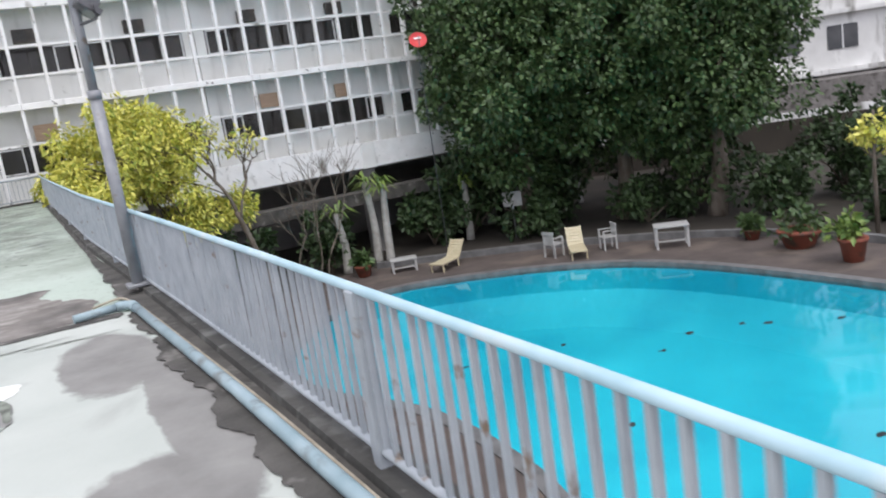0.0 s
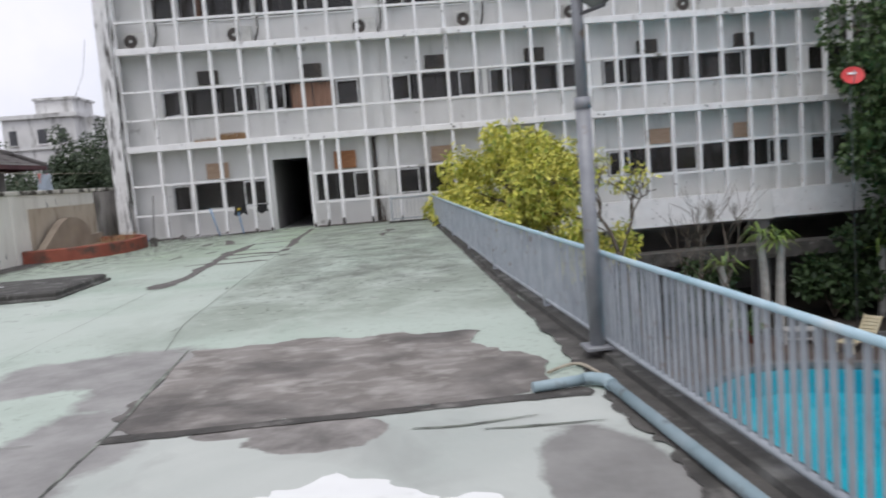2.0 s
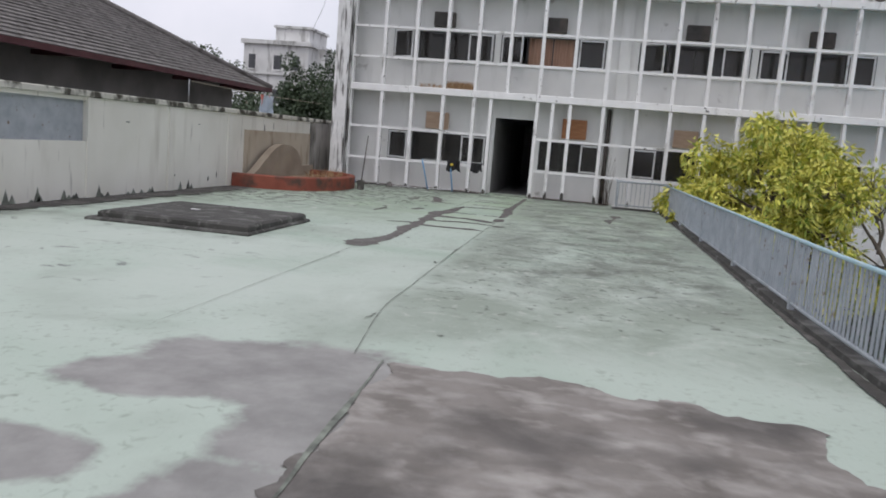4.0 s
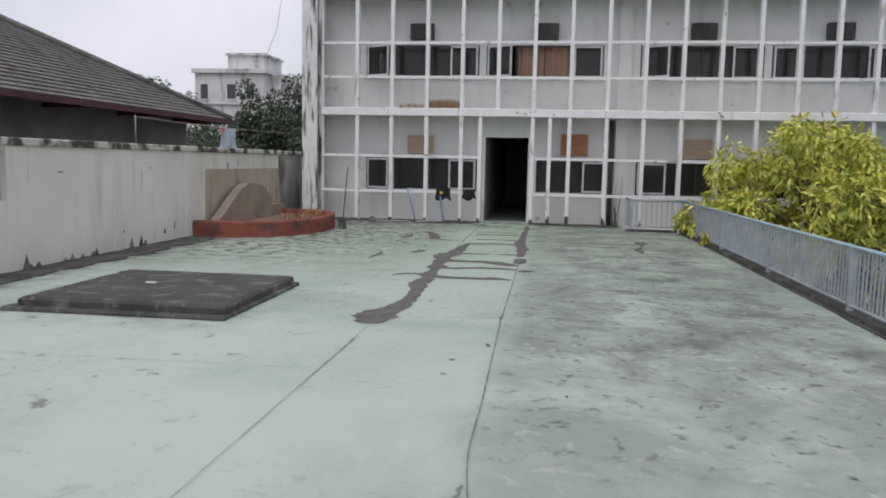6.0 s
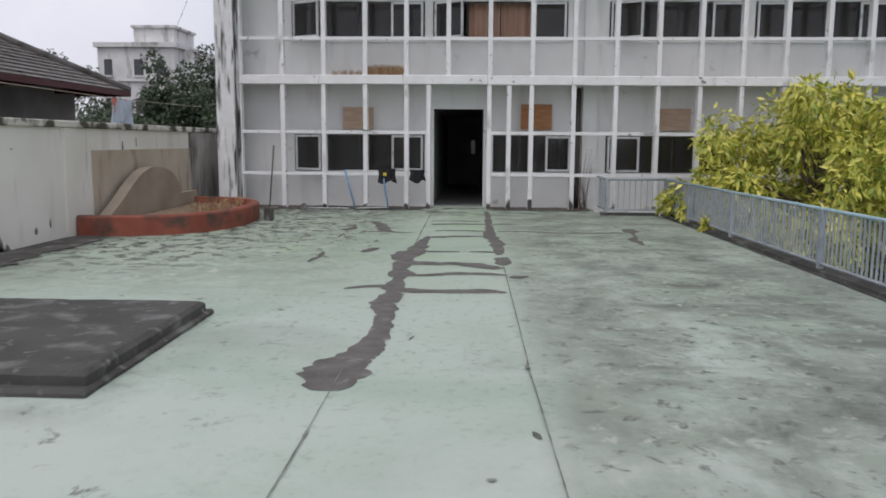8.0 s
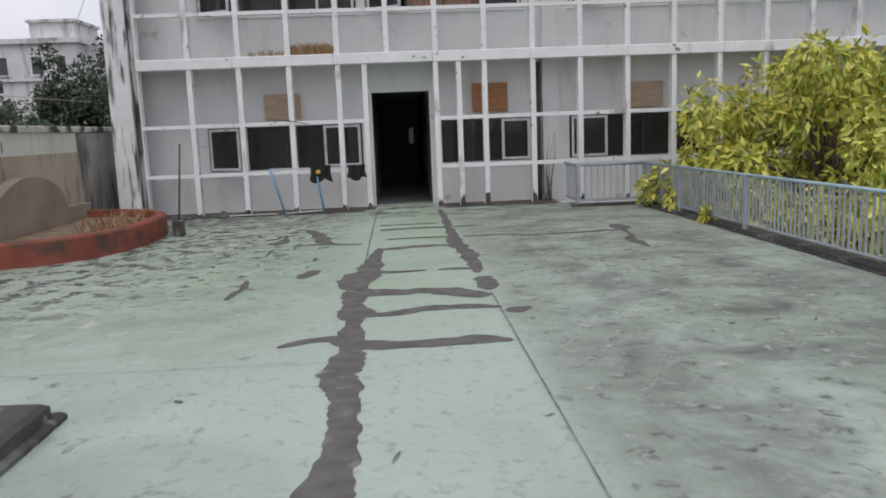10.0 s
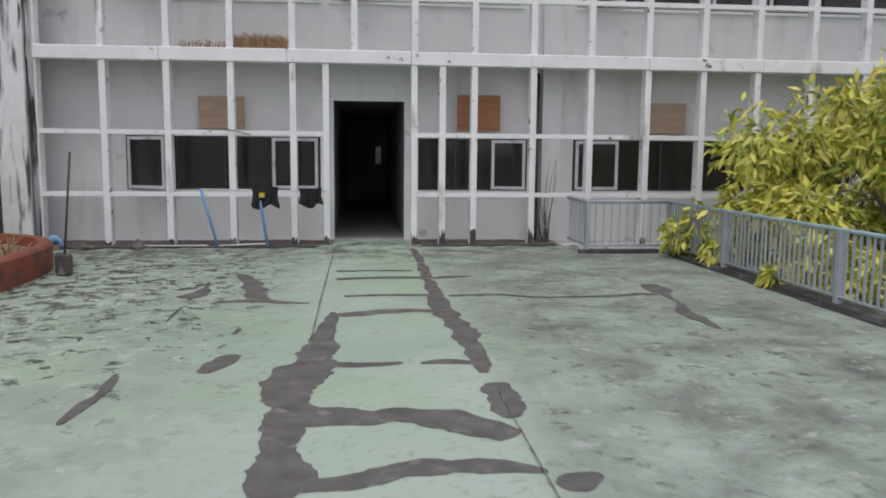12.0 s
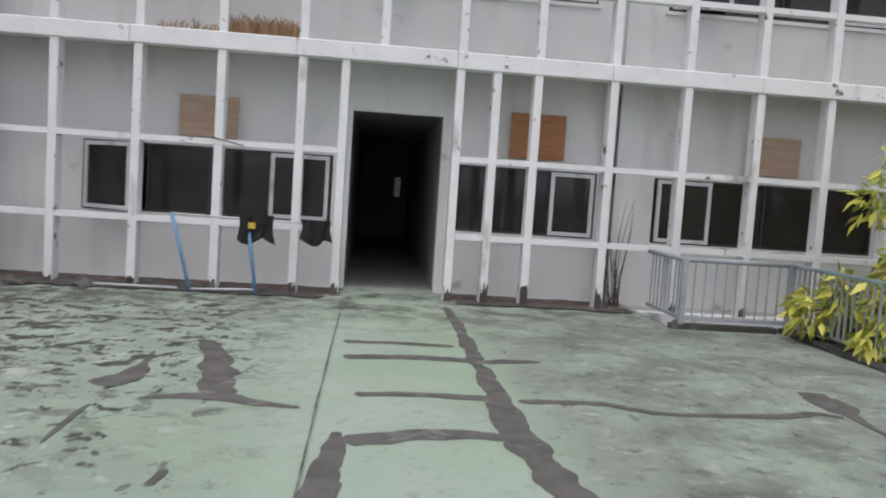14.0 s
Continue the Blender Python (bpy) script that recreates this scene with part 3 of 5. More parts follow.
# bare and cemented areas
blob("bare_patch", [(-2.0, 6.82), (-0.6, 6.78), (0.5, 6.85), (0.8, 7.4), (0.66, 8.1), (0.42, 8.5), (0.36, 8.95), (-0.4, 9.15), (-1.3, 9.3), (-2.1, 9.1), (-2.08, 8.0)], M["bare"], 0.006, 0.07, 1, "bare scoured concrete", 14)
blob("white_spill", [(-1.4, 5.25), (-0.7, 5.62), (-0.2, 5.45), (0.08, 5.2), (0.0, 4.7), (-0.6, 4.4), (-1.3, 4.7)], M["white_spill"], 0.006, 0.1, 1, "spilt white paint")
blob("cover_patch", [(-0.3, 5.15), (0.05, 4.95), (0.1, 4.5), (-0.2, 4.2), (-0.6, 4.4), (-0.65, 4.9)], M["cement"], 0.01, 0.03, 1, "round cemented cover")
strip([(-0.62, 4.95, 0.02), (-0.3, 5.17, 0.03), (0.05, 4.97, 0.03), (0.1, 4.5, 0.02)], 0.013, M["crack"])
# joints
strip([(-2.1, 6.68, 0.07), (-0.9, 6.70, 0.05), (0.3, 6.72, 0.07), (0.98, 6.74, 0.09)], 0.009, M["gutter"], "floor_joint")
strip([(-2.1, 3.6, 0.004), (-2.08, 6.8, 0.008), (-2.12, 7.6, 0.014), (-2.14, 8.2, 0.022), (-2.16, 8.6, 0.008), (-2.2, 9.25, 0.006)], 0.010, M["crack"], "floor_joint")
strip([(-2.42, 9.3, 0.002), (-2.62, 10.8, 0.003), (-2.64, 12, 0.004), (-2.68, 14.6, 0.005), (-2.69, 14.9, 0.014), (-2.68, 15.3, 0.004), (-2.68, 17.5, 0.005), (-2.68, 20, 0.004)], 0.010, M["crack"], "floor_joint", "", 0.8, 24)
strip([(-3.97, 9.4, 0.001), (-3.96, 12, 0.003), (-3.95, 13.4, 0.005), (-3.95, 13.6, 0.009), (-3.95, 13.8, 0.002), (-3.95, 14.8, 0.002)], 0.010, M["crack"], "floor_joint", "", 0.8, 24)
strip([(-9.4, 12.5, 0.001), (-6.5, 12.54, 0.002), (-3.97, 12.56, 0.002)], 0.010, M["crack"], "floor_joint", "", 0.8, 24)
strip([(-4.0, 17.3, 0.002), (-6.0, 17.35, 0.002), (-9.0, 17.4, 0.002)], 0.010, M["crack"], "floor_joint", "", 0.8, 24)
strip([(-3.93, 21.0, 0.005), (-3.95, 24, 0.007), (-3.95, 27.3, 0.007)], 0.010, M["crack"], "floor_joint", "", 0.8, 24)
strip([(0.55, 6.36, 0.004), (0.1, 6.3, 0.016), (-0.2, 6.33, 0.006)], 0.010, M["crack"], "floor_joint")
strip([(0.9, 6.15, 0.004), (0.5, 6.17, 0.014), (0.2, 6.2, 0.004)], 0.010, M["crack"], "floor_joint")
strip([(-4.2, 6.55, 0.004), (-3.5, 6.8, 0.008), (-3.0, 6.74, 0.005), (-2.5, 6.72, 0.004)], 0.010, M["crack"], "floor_joint")
# crack filler laid like a ladder on both sides of the path to the door
strip([(-3.99, 14.35, 0.1), (-3.97, 14.7, 0.25), (-3.89, 15.2, 0.15), (-3.84, 15.8, 0.09), (-3.84, 16.4, 0.10), (-3.92, 17.0, 0.14), (-3.9, 17.35, 0.13), (-3.88, 17.6, 0.10), (-3.91, 18.0, 0.12), (-3.9, 18.45, 0.07),
       (-3.92, 18.8, 0.14), (-3.95, 19.2, 0.10), (-3.97, 19.65, 0.14), (-4.0, 20.1, 0.17), (-3.92, 20.6, 0.17), (-3.87, 21.0, 0.15), (-3.83, 21.5, 0.105), (-3.81, 22.15, 0.065), (-3.8, 22.5, 0.02)], 0.006, M["repair"], n=14)
strip([(-2.71, 20.4, 0.03), (-2.69, 20.84, 0.08), (-2.68, 21.4, 0.10), (-2.71, 22.0, 0.10), (-2.78, 22.86, 0.10), (-2.76, 23.8, 0.07), (-2.77, 24.6, 0.075), (-2.75, 25.9, 0.06), (-2.76, 27.3, 0.04)], 0.006, M["repair"], n=14)
RUNGS = (((-3.86, 17.72, 0.12), (-3.36, 17.68, 0.09), (-3.0, 17.73, 0.11), (-2.72, 17.65, 0.04)), ((-3.82, 18.64, 0.07), (-3.5, 18.7, 0.09), (-3.26, 18.8, 0.10), (-2.9, 18.8, 0.08), (-2.66, 18.72, 0.03)),
         ((-3.9, 19.6, 0.16), (-3.5, 19.55, 0.12), (-3.31, 19.59, 0.11), (-3.0, 19.45, 0.13), (-2.72, 19.2, 0.10)), ((-3.75, 20.69, 0.06), (-3.5, 20.66, 0.05), (-3.24, 20.70, 0.03)), ((-3.12, 20.67, 0.03), (-2.95, 20.7, 0.06), (-2.74, 20.66, 0.04)),
         ((-3.76, 22.37, 0.09), (-3.3, 22.5, 0.08), (-2.78, 22.52, 0.06)), ((-3.72, 23.3, 0.05), (-3.3, 23.36, 0.05), (-2.82, 23.32, 0.07)), ((-3.84, 24.42, 0.07), (-3.3, 24.5, 0.08), (-2.80, 24.48, 0.08)),
         ((-3.86, 25.02, 0.06), (-3.4, 25.06, 0.06), (-2.9, 25.03, 0.05)), ((-2.72, 24.42, 0.05), (-2.5, 24.5, 0.09), (-2.24, 24.54, 0.04)), ((-4.42, 17.76, 0.02), (-4.24, 17.9, 0.07), (-3.95, 17.97, 0.10)))
for rung in RUNGS:
    strip(rung, 0.008, M["repair"], n=9)
strip([(-2.70, 19.48, 0.04), (-2.67, 19.7, 0.12), (-2.66, 19.95, 0.13), (-2.67, 20.17, 0.07)], 0.008, M["repair"])
strip([(-2.64, 18.55, 0.04), (-2.55, 18.6, 0.08), (-2.42, 18.68, 0.03)], 0.007, M["repair"])
strip([(-2.64, 23.29, 0.05), (-2.1, 23.32, 0.05), (-1.66, 23.13, 0.035), (-0.85, 23.2, 0.05), (-0.6, 23.3, 0.04), (-0.41, 23.22, 0.03)], 0.007, M["repair"], n=14)
strip([(-0.27, 23.9, 0.09), (-0.30, 23.5, 0.12), (-0.34, 23.1, 0.03), (-0.38, 22.7, 0.03), (-0.50, 22.35, 0.09), (-0.5, 22.0, 0.08), (-0.47, 21.6, 0.02)], 0.007, M["repair"], n=10)
strip([(-4.6, 20.52, 0.05), (-4.53, 20.75, 0.10), (-4.45, 21.0, 0.05)], 0.007, M["repair"])
strip([(-4.58, 21.65, 0.02), (-4.55, 21.85, 0.03)], 0.007, M["repair"])
strip([(-5.34, 23.28, 0.11), (-5.22, 23.5, 0.11), (-5.22, 23.9, 0.03), (-5.26, 24.3, 0.02)], 0.007, M["repair"])
strip([(-5.0, 24.8, 0.08), (-4.8, 24.3, 0.10), (-4.70, 23.9, 0.12), (-4.6, 23.3, 0.12), (-4.5, 23.1, 0.07)], 0.007, M["repair"])
strip([(-4.95, 23.05, 0.03), (-4.6, 23.12, 0.09), (-4.3, 23.0, 0.06), (-4.04, 22.95, 0.03)], 0.007, M["repair"])
strip([(-5.22, 22.15, 0.012), (-5.23, 22.5, 0.016), (-5.23, 22.85, 0.012)], 0.007, M["repair"])
strip([(-5.17, 19.55, 0.02), (-5.15, 19.9, 0.05), (-5.12, 20.05, 0.025), (-5.13, 20.3, 0.04), (-5.16, 20.55, 0.015)], 0.007, M["repair"])
for k in range(22):
    x, y = prng.uniform(-8.5, 0.6), prng.uniform(9.5, 18)
    d, a = prng.uniform(0.04, 0.14), prng.uniform(0, 6)
    strip([(x, y, 0.004), (x + d * 0.5 * math.cos(a), y + d * 0.5 * math.sin(a), prng.uniform(0.006, 0.016)), (x + d * math.cos(a), y + d * math.sin(a), 0.004)], 0.007, M["crack"], "dirt_fleck", "", 0.6, 4)
# blackened margins along the kerb, the boundary wall and the building
strip([(1.36, -4, 0.12), (1.28, 2, 0.15), (1.2, 6, 0.17), (1.13, 8.5, 0.10), (1.07, 12, 0.035), (1.02, 20, 0.03), (0.96, 26.4, 0.04)], 0.012, M["gutter"], "gutter_dirt", "blackened gutter", 0.5, 40)
strip([(-9.3, 4, 0.2), (-9.28, 14, 0.28), (-9.22, 18, 0.38), (-9.2, 22, 0.4)], 0.012, M["gutter"], "gutter_dirt", "blackened gutter", 0.5, 40)
blob("wall_foot_dirt", rect(-8.45, -4.15, 27.9, 28.5), M["dirt"], 0.004, 0.05, 1, "brown dirt along the wall foot")
blob("wall_foot_dirt", rect(-2.65, -0.4, 27.9, 28.5), M["dirt"], 0.004, 0.05, 1, "brown dirt along the wall foot")
strip([(-9.0, 27.7, 0.3), (-7, 27.75, 0.3), (-4.2, 27.7, 0.2)], 0.012, M["gutter"], "gutter_dirt", "blackened gutter", 0.3, 24)
strip([(-2.6, 27.75, 0.15), (-1.4, 27.75, 0.15), (-0.4, 27.7, 0.15)], 0.012, M["gutter"], "gutter_dirt", "blackened gutter", 0.3, 24)

kerb = bmesh.new()
ys = [e[0] for e in EDGE[:-1]] + [26.72]
prof = [(-0.075, 0.0), (-0.065, 0.055), (0.12, 0.06), (0.12, -0.4), (-0.05, -0.4), (-0.05, -0.02)]
rows_k = [[kerb.verts.new((rail_x(y) + dx, y, z)) for dx, z in prof] for y in ys]
for a, b in zip(rows_k, rows_k[1:]):
    for i in range(len(prof)):
        j = (i + 1) % len(prof)
        kerb.faces.new((a[i], a[j], b[j], b[i]))
add_box(kerb, -0.32, 0.9, 26.6, 26.72, -0.02, 0.06)
structure("kerb", kerb, M["slab"], "blackened concrete kerb under the railing", "kerb")

# ---- railing ----
RZ = 0.775
railing = thing("railing", "grey painted steel railing with pale blue handrail along the terrace edge", "railing")
tagged(railing, "", "", "", "structure")
part("handrail", tube([(rail_x(y), y, RZ) for y in [-8.0] + [e[0] for e in EDGE[1:]]], 0.020, 10), M["handrail"], railing, "pale blue round handrail")
part("handrail", tube([(1.04, 26.66, RZ), (-0.2, 26.66, RZ)], 0.028, 8), M["rail"], railing)
part("handrail", tube([(-0.2, 26.66, RZ), (-0.22, F - 0.05, RZ)], 0.028, 8), M["rail"], railing)
part("bottom_rail", tube([(rail_x(y), y, 0.12) for y in [-8.0] + [e[0] for e in EDGE[1:]]], 0.02, 6), M["rail"], railing)
part("bottom_rail", box(-0.2, 1.04, 26.64, 26.68, 0.10, 0.14), M["rail"], railing)
part("bottom_rail", box(-0.22, -0.18, 26.66, F - 0.06, 0.10, 0.14), M["rail"], railing)
bar_mesh = mesh_of("bar", box(-0.010, 0.010, -0.0115, 0.0115, 0.13, 0.76), M["rail"])
post_mesh = mesh_of("post", box(-0.03, 0.03, -0.035, 0.035, 0.03, 0.77, bevel=0.005), M["rail"])


def rail_piece(name, me, x, y, turn=0.0):
    ob = new(name, me)
    ob.parent = railing
    ob.matrix_basis = pose(x, y, 0, prng.uniform(-0.5, 0.5), prng.uniform(-0.5, 0.5), turn)


for k in range(279):
    rail_piece("bar", bar_mesh, rail_x(-1.2 + k * 0.1), -1.2 + k * 0.1)
thin_bar_mesh = mesh_of("bar", box(-0.007, 0.007, -0.007, 0.007, 0.13, 0.76), M["rail"])
for k in range(10):
    rail_piece("bar", thin_bar_mesh, -0.08 + k * 0.122, 26.66, 90)
for k in range(8):
    rail_piece("bar", thin_bar_mesh, -0.21, 26.78 + k * 0.122)
for y in (-3.6, -0.4, 2.34, 7.72, 9.6, 12.8, 16.0, 19.2, 22.4, 24.8, 26.66):
    rail_piece("post", post_mesh, rail_x(y), y)
rail_piece("post", post_mesh, -0.2, 26.66)
brace = thing("railing_brace", "rusty grey steel brace leaning behind the railing", "brace")
part("strut", box(-0.01, 0.01, -0.035, 0.035, 0, 0.42, m=pose(1.5, 3.9, 0.08, 14, 0, 0)), M["rail"], brace)
part("strut", box(-0.01, 0.01, -0.02, 0.02, 0, 0.42, m=pose(1.5, 4.1, 0.08, -14, 0, 0)), M["steel"], brace)

# ---- light pole ----
pole = thing("light_pole", "grey steel floodlight pole standing at the terrace railing", "street lamp")
part("lower_pole", tube([(1.235, 7.58, 0.08), (1.235, 7.58, 1.86)], 0.055, 14), M["steel"], pole)
part("collar", tube([(1.235, 7.58, 1.84), (1.235, 7.58, 1.92)], 0.063, 14), M["steel"], pole)
part("upper_pole", tube([(1.235, 7.58, 1.9), (1.235, 7.58, 3.25)], 0.043, 12), M["steel"], pole)
part("base_plate", box(1.13, 1.34, 7.47, 7.69, 0.07, 0.10, bevel=0.006), M["steel"], pole)
for z, side, tilt in ((2.62, 1, 35), (2.95, -1, 30)):
    hm = pose(1.235 + 0.08 * side, 7.5, z, 0, tilt * side, 12) @ Matrix.Scale(0.75, 4)
    bm = bmesh.new()
    add_box(bm, -0.14, 0.14, -0.17, 0.17, -0.02, 0.05, hm)
    head = part("floodlight", bm, M["lampmetal"], pole, "dusty grey floodlight")
    part("ballast_box", box(-0.09, 0.09, -0.12, 0.12, 0.05, 0.13, m=hm), M["lampmetal"], head)
    for j in range(5):
        part("cooling_fin", box(-0.08, 0.08, -0.11 + j * 0.05, -0.10 + j * 0.05, 0.13, 0.16, m=hm), M["lampmetal"], head)
    part("lens", box(-0.12, 0.12, -0.15, 0.15, -0.03, -0.022, m=hm), M["lampglass"], head)
    part("bracket", tube([(1.235, 7.58, z - 0.12), (1.235 + 0.14 * side, 7.36, z - 0.1), (1.235 + 0.13 * side, 7.36, z + 0.03)], 0.014, 6), M["lampmetal"], head)

# ---- pipe and cable in the gutter ----
pipe = thing("drain_pipe", "blue grey plastic pipe lying on the terrace floor", "pipe")
part("long_run", tube([(1.30, -7, 0.05), (1.28, 2, 0.05), (1.22, 3.8, 0.05), (1.08, 6.72, 0.05)], 0.036, 12), M["pipe"], pipe)
part("elbow", tube([(1.082, 6.66, 0.05), (1.075, 6.80, 0.05), (1.0, 6.86, 0.052), (0.94, 6.85, 0.052)], 0.043, 12), M["pipe"], pipe)
part("short_run", tube([(0.97, 6.86, 0.05), (0.60, 6.80, 0.045)], 0.036, 12), M["pipe"], pipe)
cab = smooth_path([(1.37, -5, 0.025), (1.36, 0, 0.03), (1.31, 3, 0.03), (1.2, 5.4, 0.03), (1.13, 6.7, 0.03), (1.06, 7.2, 0.04), (1.0, 7.35, 0.03), (0.88, 7.3, 0.025), (0.78, 7.2, 0.025)], 8)
tagged(part("cable", tube(cab, 0.012, 6), M["cable"]), "dirty pale cable lying along the kerb", "cable")

# ---- raised slab ----
slab = thing("raised_slab", "low blackened concrete slab on the terrace floor", "hatch")


def rough_slab(x0, x1, y0, y1, z0, z1, seed, wear):
    """A low slab whose rim is chipped and worn round."""
    r, bm = random.Random(seed), bmesh.new()
    rim = []
    for (ax, ay), (bx, by) in zip(((x0, y0), (x1, y0), (x1, y1), (x0, y1)), ((x1, y0), (x1, y1), (x0, y1), (x0, y0))):
        rim += [(ax + (bx - ax) * i / 24, ay + (by - ay) * i / 24) for i in range(24)]
    mx, my = (x0 + x1) / 2, (y0 + y1) / 2
    rings = []
    for z, inset in ((z0, 0.0), (z1 - wear, 0.0), (z1, wear * 1.3)):
        ring = []
        for x, y in rim:
            k = inset + r.uniform(-0.25, 0.4) * wear
            ring.append(bm.verts.new((x - math.copysign(min(k, abs(x - mx)), x - mx), y - math.copysign(min(k, abs(y - my)), y - my), z + r.uniform(-0.1, 0.1) * wear)))
        rings.append(ring)
    for u, v in zip(rings, rings[1:]):
        bridge(bm, u, v)
    bm.faces.new(rings[-1])
    return bm


part("lower_course", rough_slab(-7.82, -5.38, 14.12, 16.52, 0.0, 0.045, 3, 0.02), M["slab"], slab, "stained lower course")
part("upper_course", rough_slab(-7.68, -5.42, 14.22, 16.42, 0.03, 0.135, 4, 0.028), M["slab"], slab)
tagged(part("litter", box(-6.9, -6.78, 15.4, 15.46, 0.135, 0.145), M["whitemark"]), "scrap of white paper on the slab", "litter")

# ---- boundary wall ----
bw = bmesh.new()
add_box(bw, LW - 0.15, LW, -9, 13.9, -0.3, 1.72)
add_box(bw, LW - 0.15, LW, 13.9, 16.5, -0.3, 0.98)
add_box(bw, LW - 0.15, LW, 13.9, 16.5, 1.66, 1.72)
add_box(bw, LW - 0.15, LW, 16.5, 34, -0.3, 1.72)
fence = structure("wall_west", bw, M["fence"], "cream painted boundary wall with black mould stains", "wall")
for y in (3.2, 5.9, 8.6, 11.3, 13.8, 16.6, 19.25, 21.9):
    part("pilaster", box(LW - 0.02, LW + 0.035, y - 0.12, y + 0.12, 0, 1.715), M["fence"], fence)
part("coping", box(LW - 0.2, LW + 0.06, -9, 34, 1.72, 1.83, bevel=0.015), M["coping"], fence, "mossy stained coping")
part("infill_sheet", box(LW - 0.12, LW - 0.08, 13.9, 16.5, 0.98, 1.66), M["rail"], fence, "grey metal sheet in the opening")
part("render_panel", box(LW - 0.01, LW + 0.02, 22.7, 27.3, 0.0, 1.36), M["brownwall"], fence, "brown stained render")
part("render_panel", box(LW - 0.01, LW + 0.025, 27.305, 33.9, 0.0, 1.715), M["cornerwall"], fence, "blackened grey render in the corner")
structure("wall_south", box(LW - 0.2, 1.3, -9.2, -9, -0.3, 2.6), M["fence"], "plain cream wall closing the terrace", "wall")
for k in range(52):
    y, h = prng.uniform(9, 22.4), prng.uniform(0.06, 0.26)
    bm = bmesh.new()
    vs = [bm.verts.new((LW + 0.004, y + dx, dz)) for dx, dz in ((-0.08, 0.01), (0.09, 0.01), (0.05, h * 0.5), (0.01, h), (-0.03, h * 0.55))]
    bm.faces.new(vs)
    part("mould_stain", bm, M["crack"], fence)
for y, z, w, h in ((22.0, 0.45, 0.03, 0.3), (20.9, 0.2, 0.05, 0.12), (19.4, 0.32, 0.08, 0.06), (23.9, 1.38, 0.04, 0.3), (24.5, 1.5, 0.03, 0.2), (21.3, 0.28, 0.025, 0.16), (17.7, 1.35, 0.08, 0.03), (20.4, 1.4, 0.04, 0.02)):
    bm = bmesh.new()
    vs = [bm.verts.new((LW + 0.004, y + w * math.cos(t) * prng.uniform(0.6, 1.2), z + h / 2 * math.sin(t) * prng.uniform(0.7, 1.2))) for t in (2 * math.pi * j / 10 for j in range(10))]
    bm.faces.new(vs)
    part("chipped_spot", bm, M["crack"], fence)

# ---- planter with its curved back ----
planter = thing("planter", "terracotta painted curved planter against the boundary wall", "planter")
CY, AX, AY = 24.35, 2.15, 2.35


def d_ring(bm, ax, ay, z, n=36):
    return [bm.verts.new((LW + 0.05 + ax * abs(math.sin(t)) ** 0.75, CY - ay * math.copysign(abs(math.cos(t)) ** 0.8, math.cos(t)), z)) for t in (math.pi * k / n for k in range(n + 1))]


bm = bmesh.new()
rings = [d_ring(bm, AX, AY, 0), d_ring(bm, AX, AY, 0.30), d_ring(bm, AX - 0.03, AY - 0.03, 0.33), d_ring(bm, AX - 0.15, AY - 0.15, 0.33), d_ring(bm, AX - 0.17, AY - 0.17, 0.1)]
for a, b in zip(rings, rings[1:]):
    for k in range(len(a) - 1):
        bm.faces.new((a[k], a[k + 1], b[k + 1], b[k]))
part("rim", bm, M["terracotta"], planter, "terracotta painted rim")
bm = bmesh.new()
bm.faces.new(d_ring(bm, AX - 0.16, AY - 0.16, 0.2))
part("soil", bm, M["soil"], planter, "dry brown soil")
bm = bmesh.new()
prof = []
for k in range(33):
    s = k / 32
    y = 22.35 + 4.4 * s
    u = (s - 0.48) / 0.30
    if u < 0:
        z = 0.25 + 0.79 * (0.5 - 0.5 * math.cos(math.pi * s / 0.48)) ** 0.75
    else:
        z = 0.46 + 0.58 * math.sqrt(max(0.0, 1 - u * u))
    prof.append((y, z))
front = [bm.verts.new((LW + 0.36, y, z)) for y, z in prof]
back = [bm.verts.new((LW + 0.16, y, z)) for y, z in prof]
f0 = [bm.verts.new((LW + 0.36, y, 0.1)) for y, z in prof]
b0 = [bm.verts.new((LW + 0.16, y, 0.1)) for y, z in prof]
for k in range(32):
    bm.faces.new((front[k], front[k + 1], back[k + 1], back[k]))
    bm.faces.new((f0[k], f0[k + 1], front[k + 1], front[k]))
    bm.faces.new((b0[k], back[k], back[k + 1], b0[k + 1]))
part("curved_back", bm, M["brownback"], planter, "bell shaped brown stained back slab")


def blades(n, x0, x1, y0, y1, z, h, seed, spread=0.25):
    r = random.Random(seed)
    bm = bmesh.new()
    for _ in range(n):
        x, y = r.uniform(x0, x1), r.uniform(y0, y1)
        hh, dx, dy, w = h * r.uniform(0.4, 1), r.uniform(-spread, spread), r.uniform(-spread, spread), r.uniform(0.004, 0.009)
        v = [bm.verts.new(c) for c in ((x - w, y, z), (x + w, y, z), (x + dx * 0.4 + w, y + dy * 0.4, z + hh * 0.7), (x + dx * 0.4 - w, y + dy * 0.4, z + hh * 0.7), (x + dx, y + dy, z + hh))]
        bm.faces.new((v[0], v[1], v[2], v[3]))
        bm.faces.new((v[3], v[2], v[4]))
    return bm


tagged(part("dry_grass", blades(140, -8.0, -7.5, 23.2, 25.0, 0.2, 0.35, 3), M["drygrass"]), "tuft of dry straw in the planter", "dry grass", "", "stuff")
tagged(part("dry_grass", blades(420, -5.55, -4.7, F + 0.05, F + 0.4, 3.01, 0.30, 4, 0.12), M["drygrass"]), "dry brown grass grown on the ledge", "dry grass", "", "stuff")
tagged(part("dry_grass", blades(60, -6.3, -5.6, F + 0.05, F + 0.4, 3.01, 0.18, 6, 0.1), M["drygrass"]), "thin dry weeds on the ledge", "dry grass", "", "stuff")

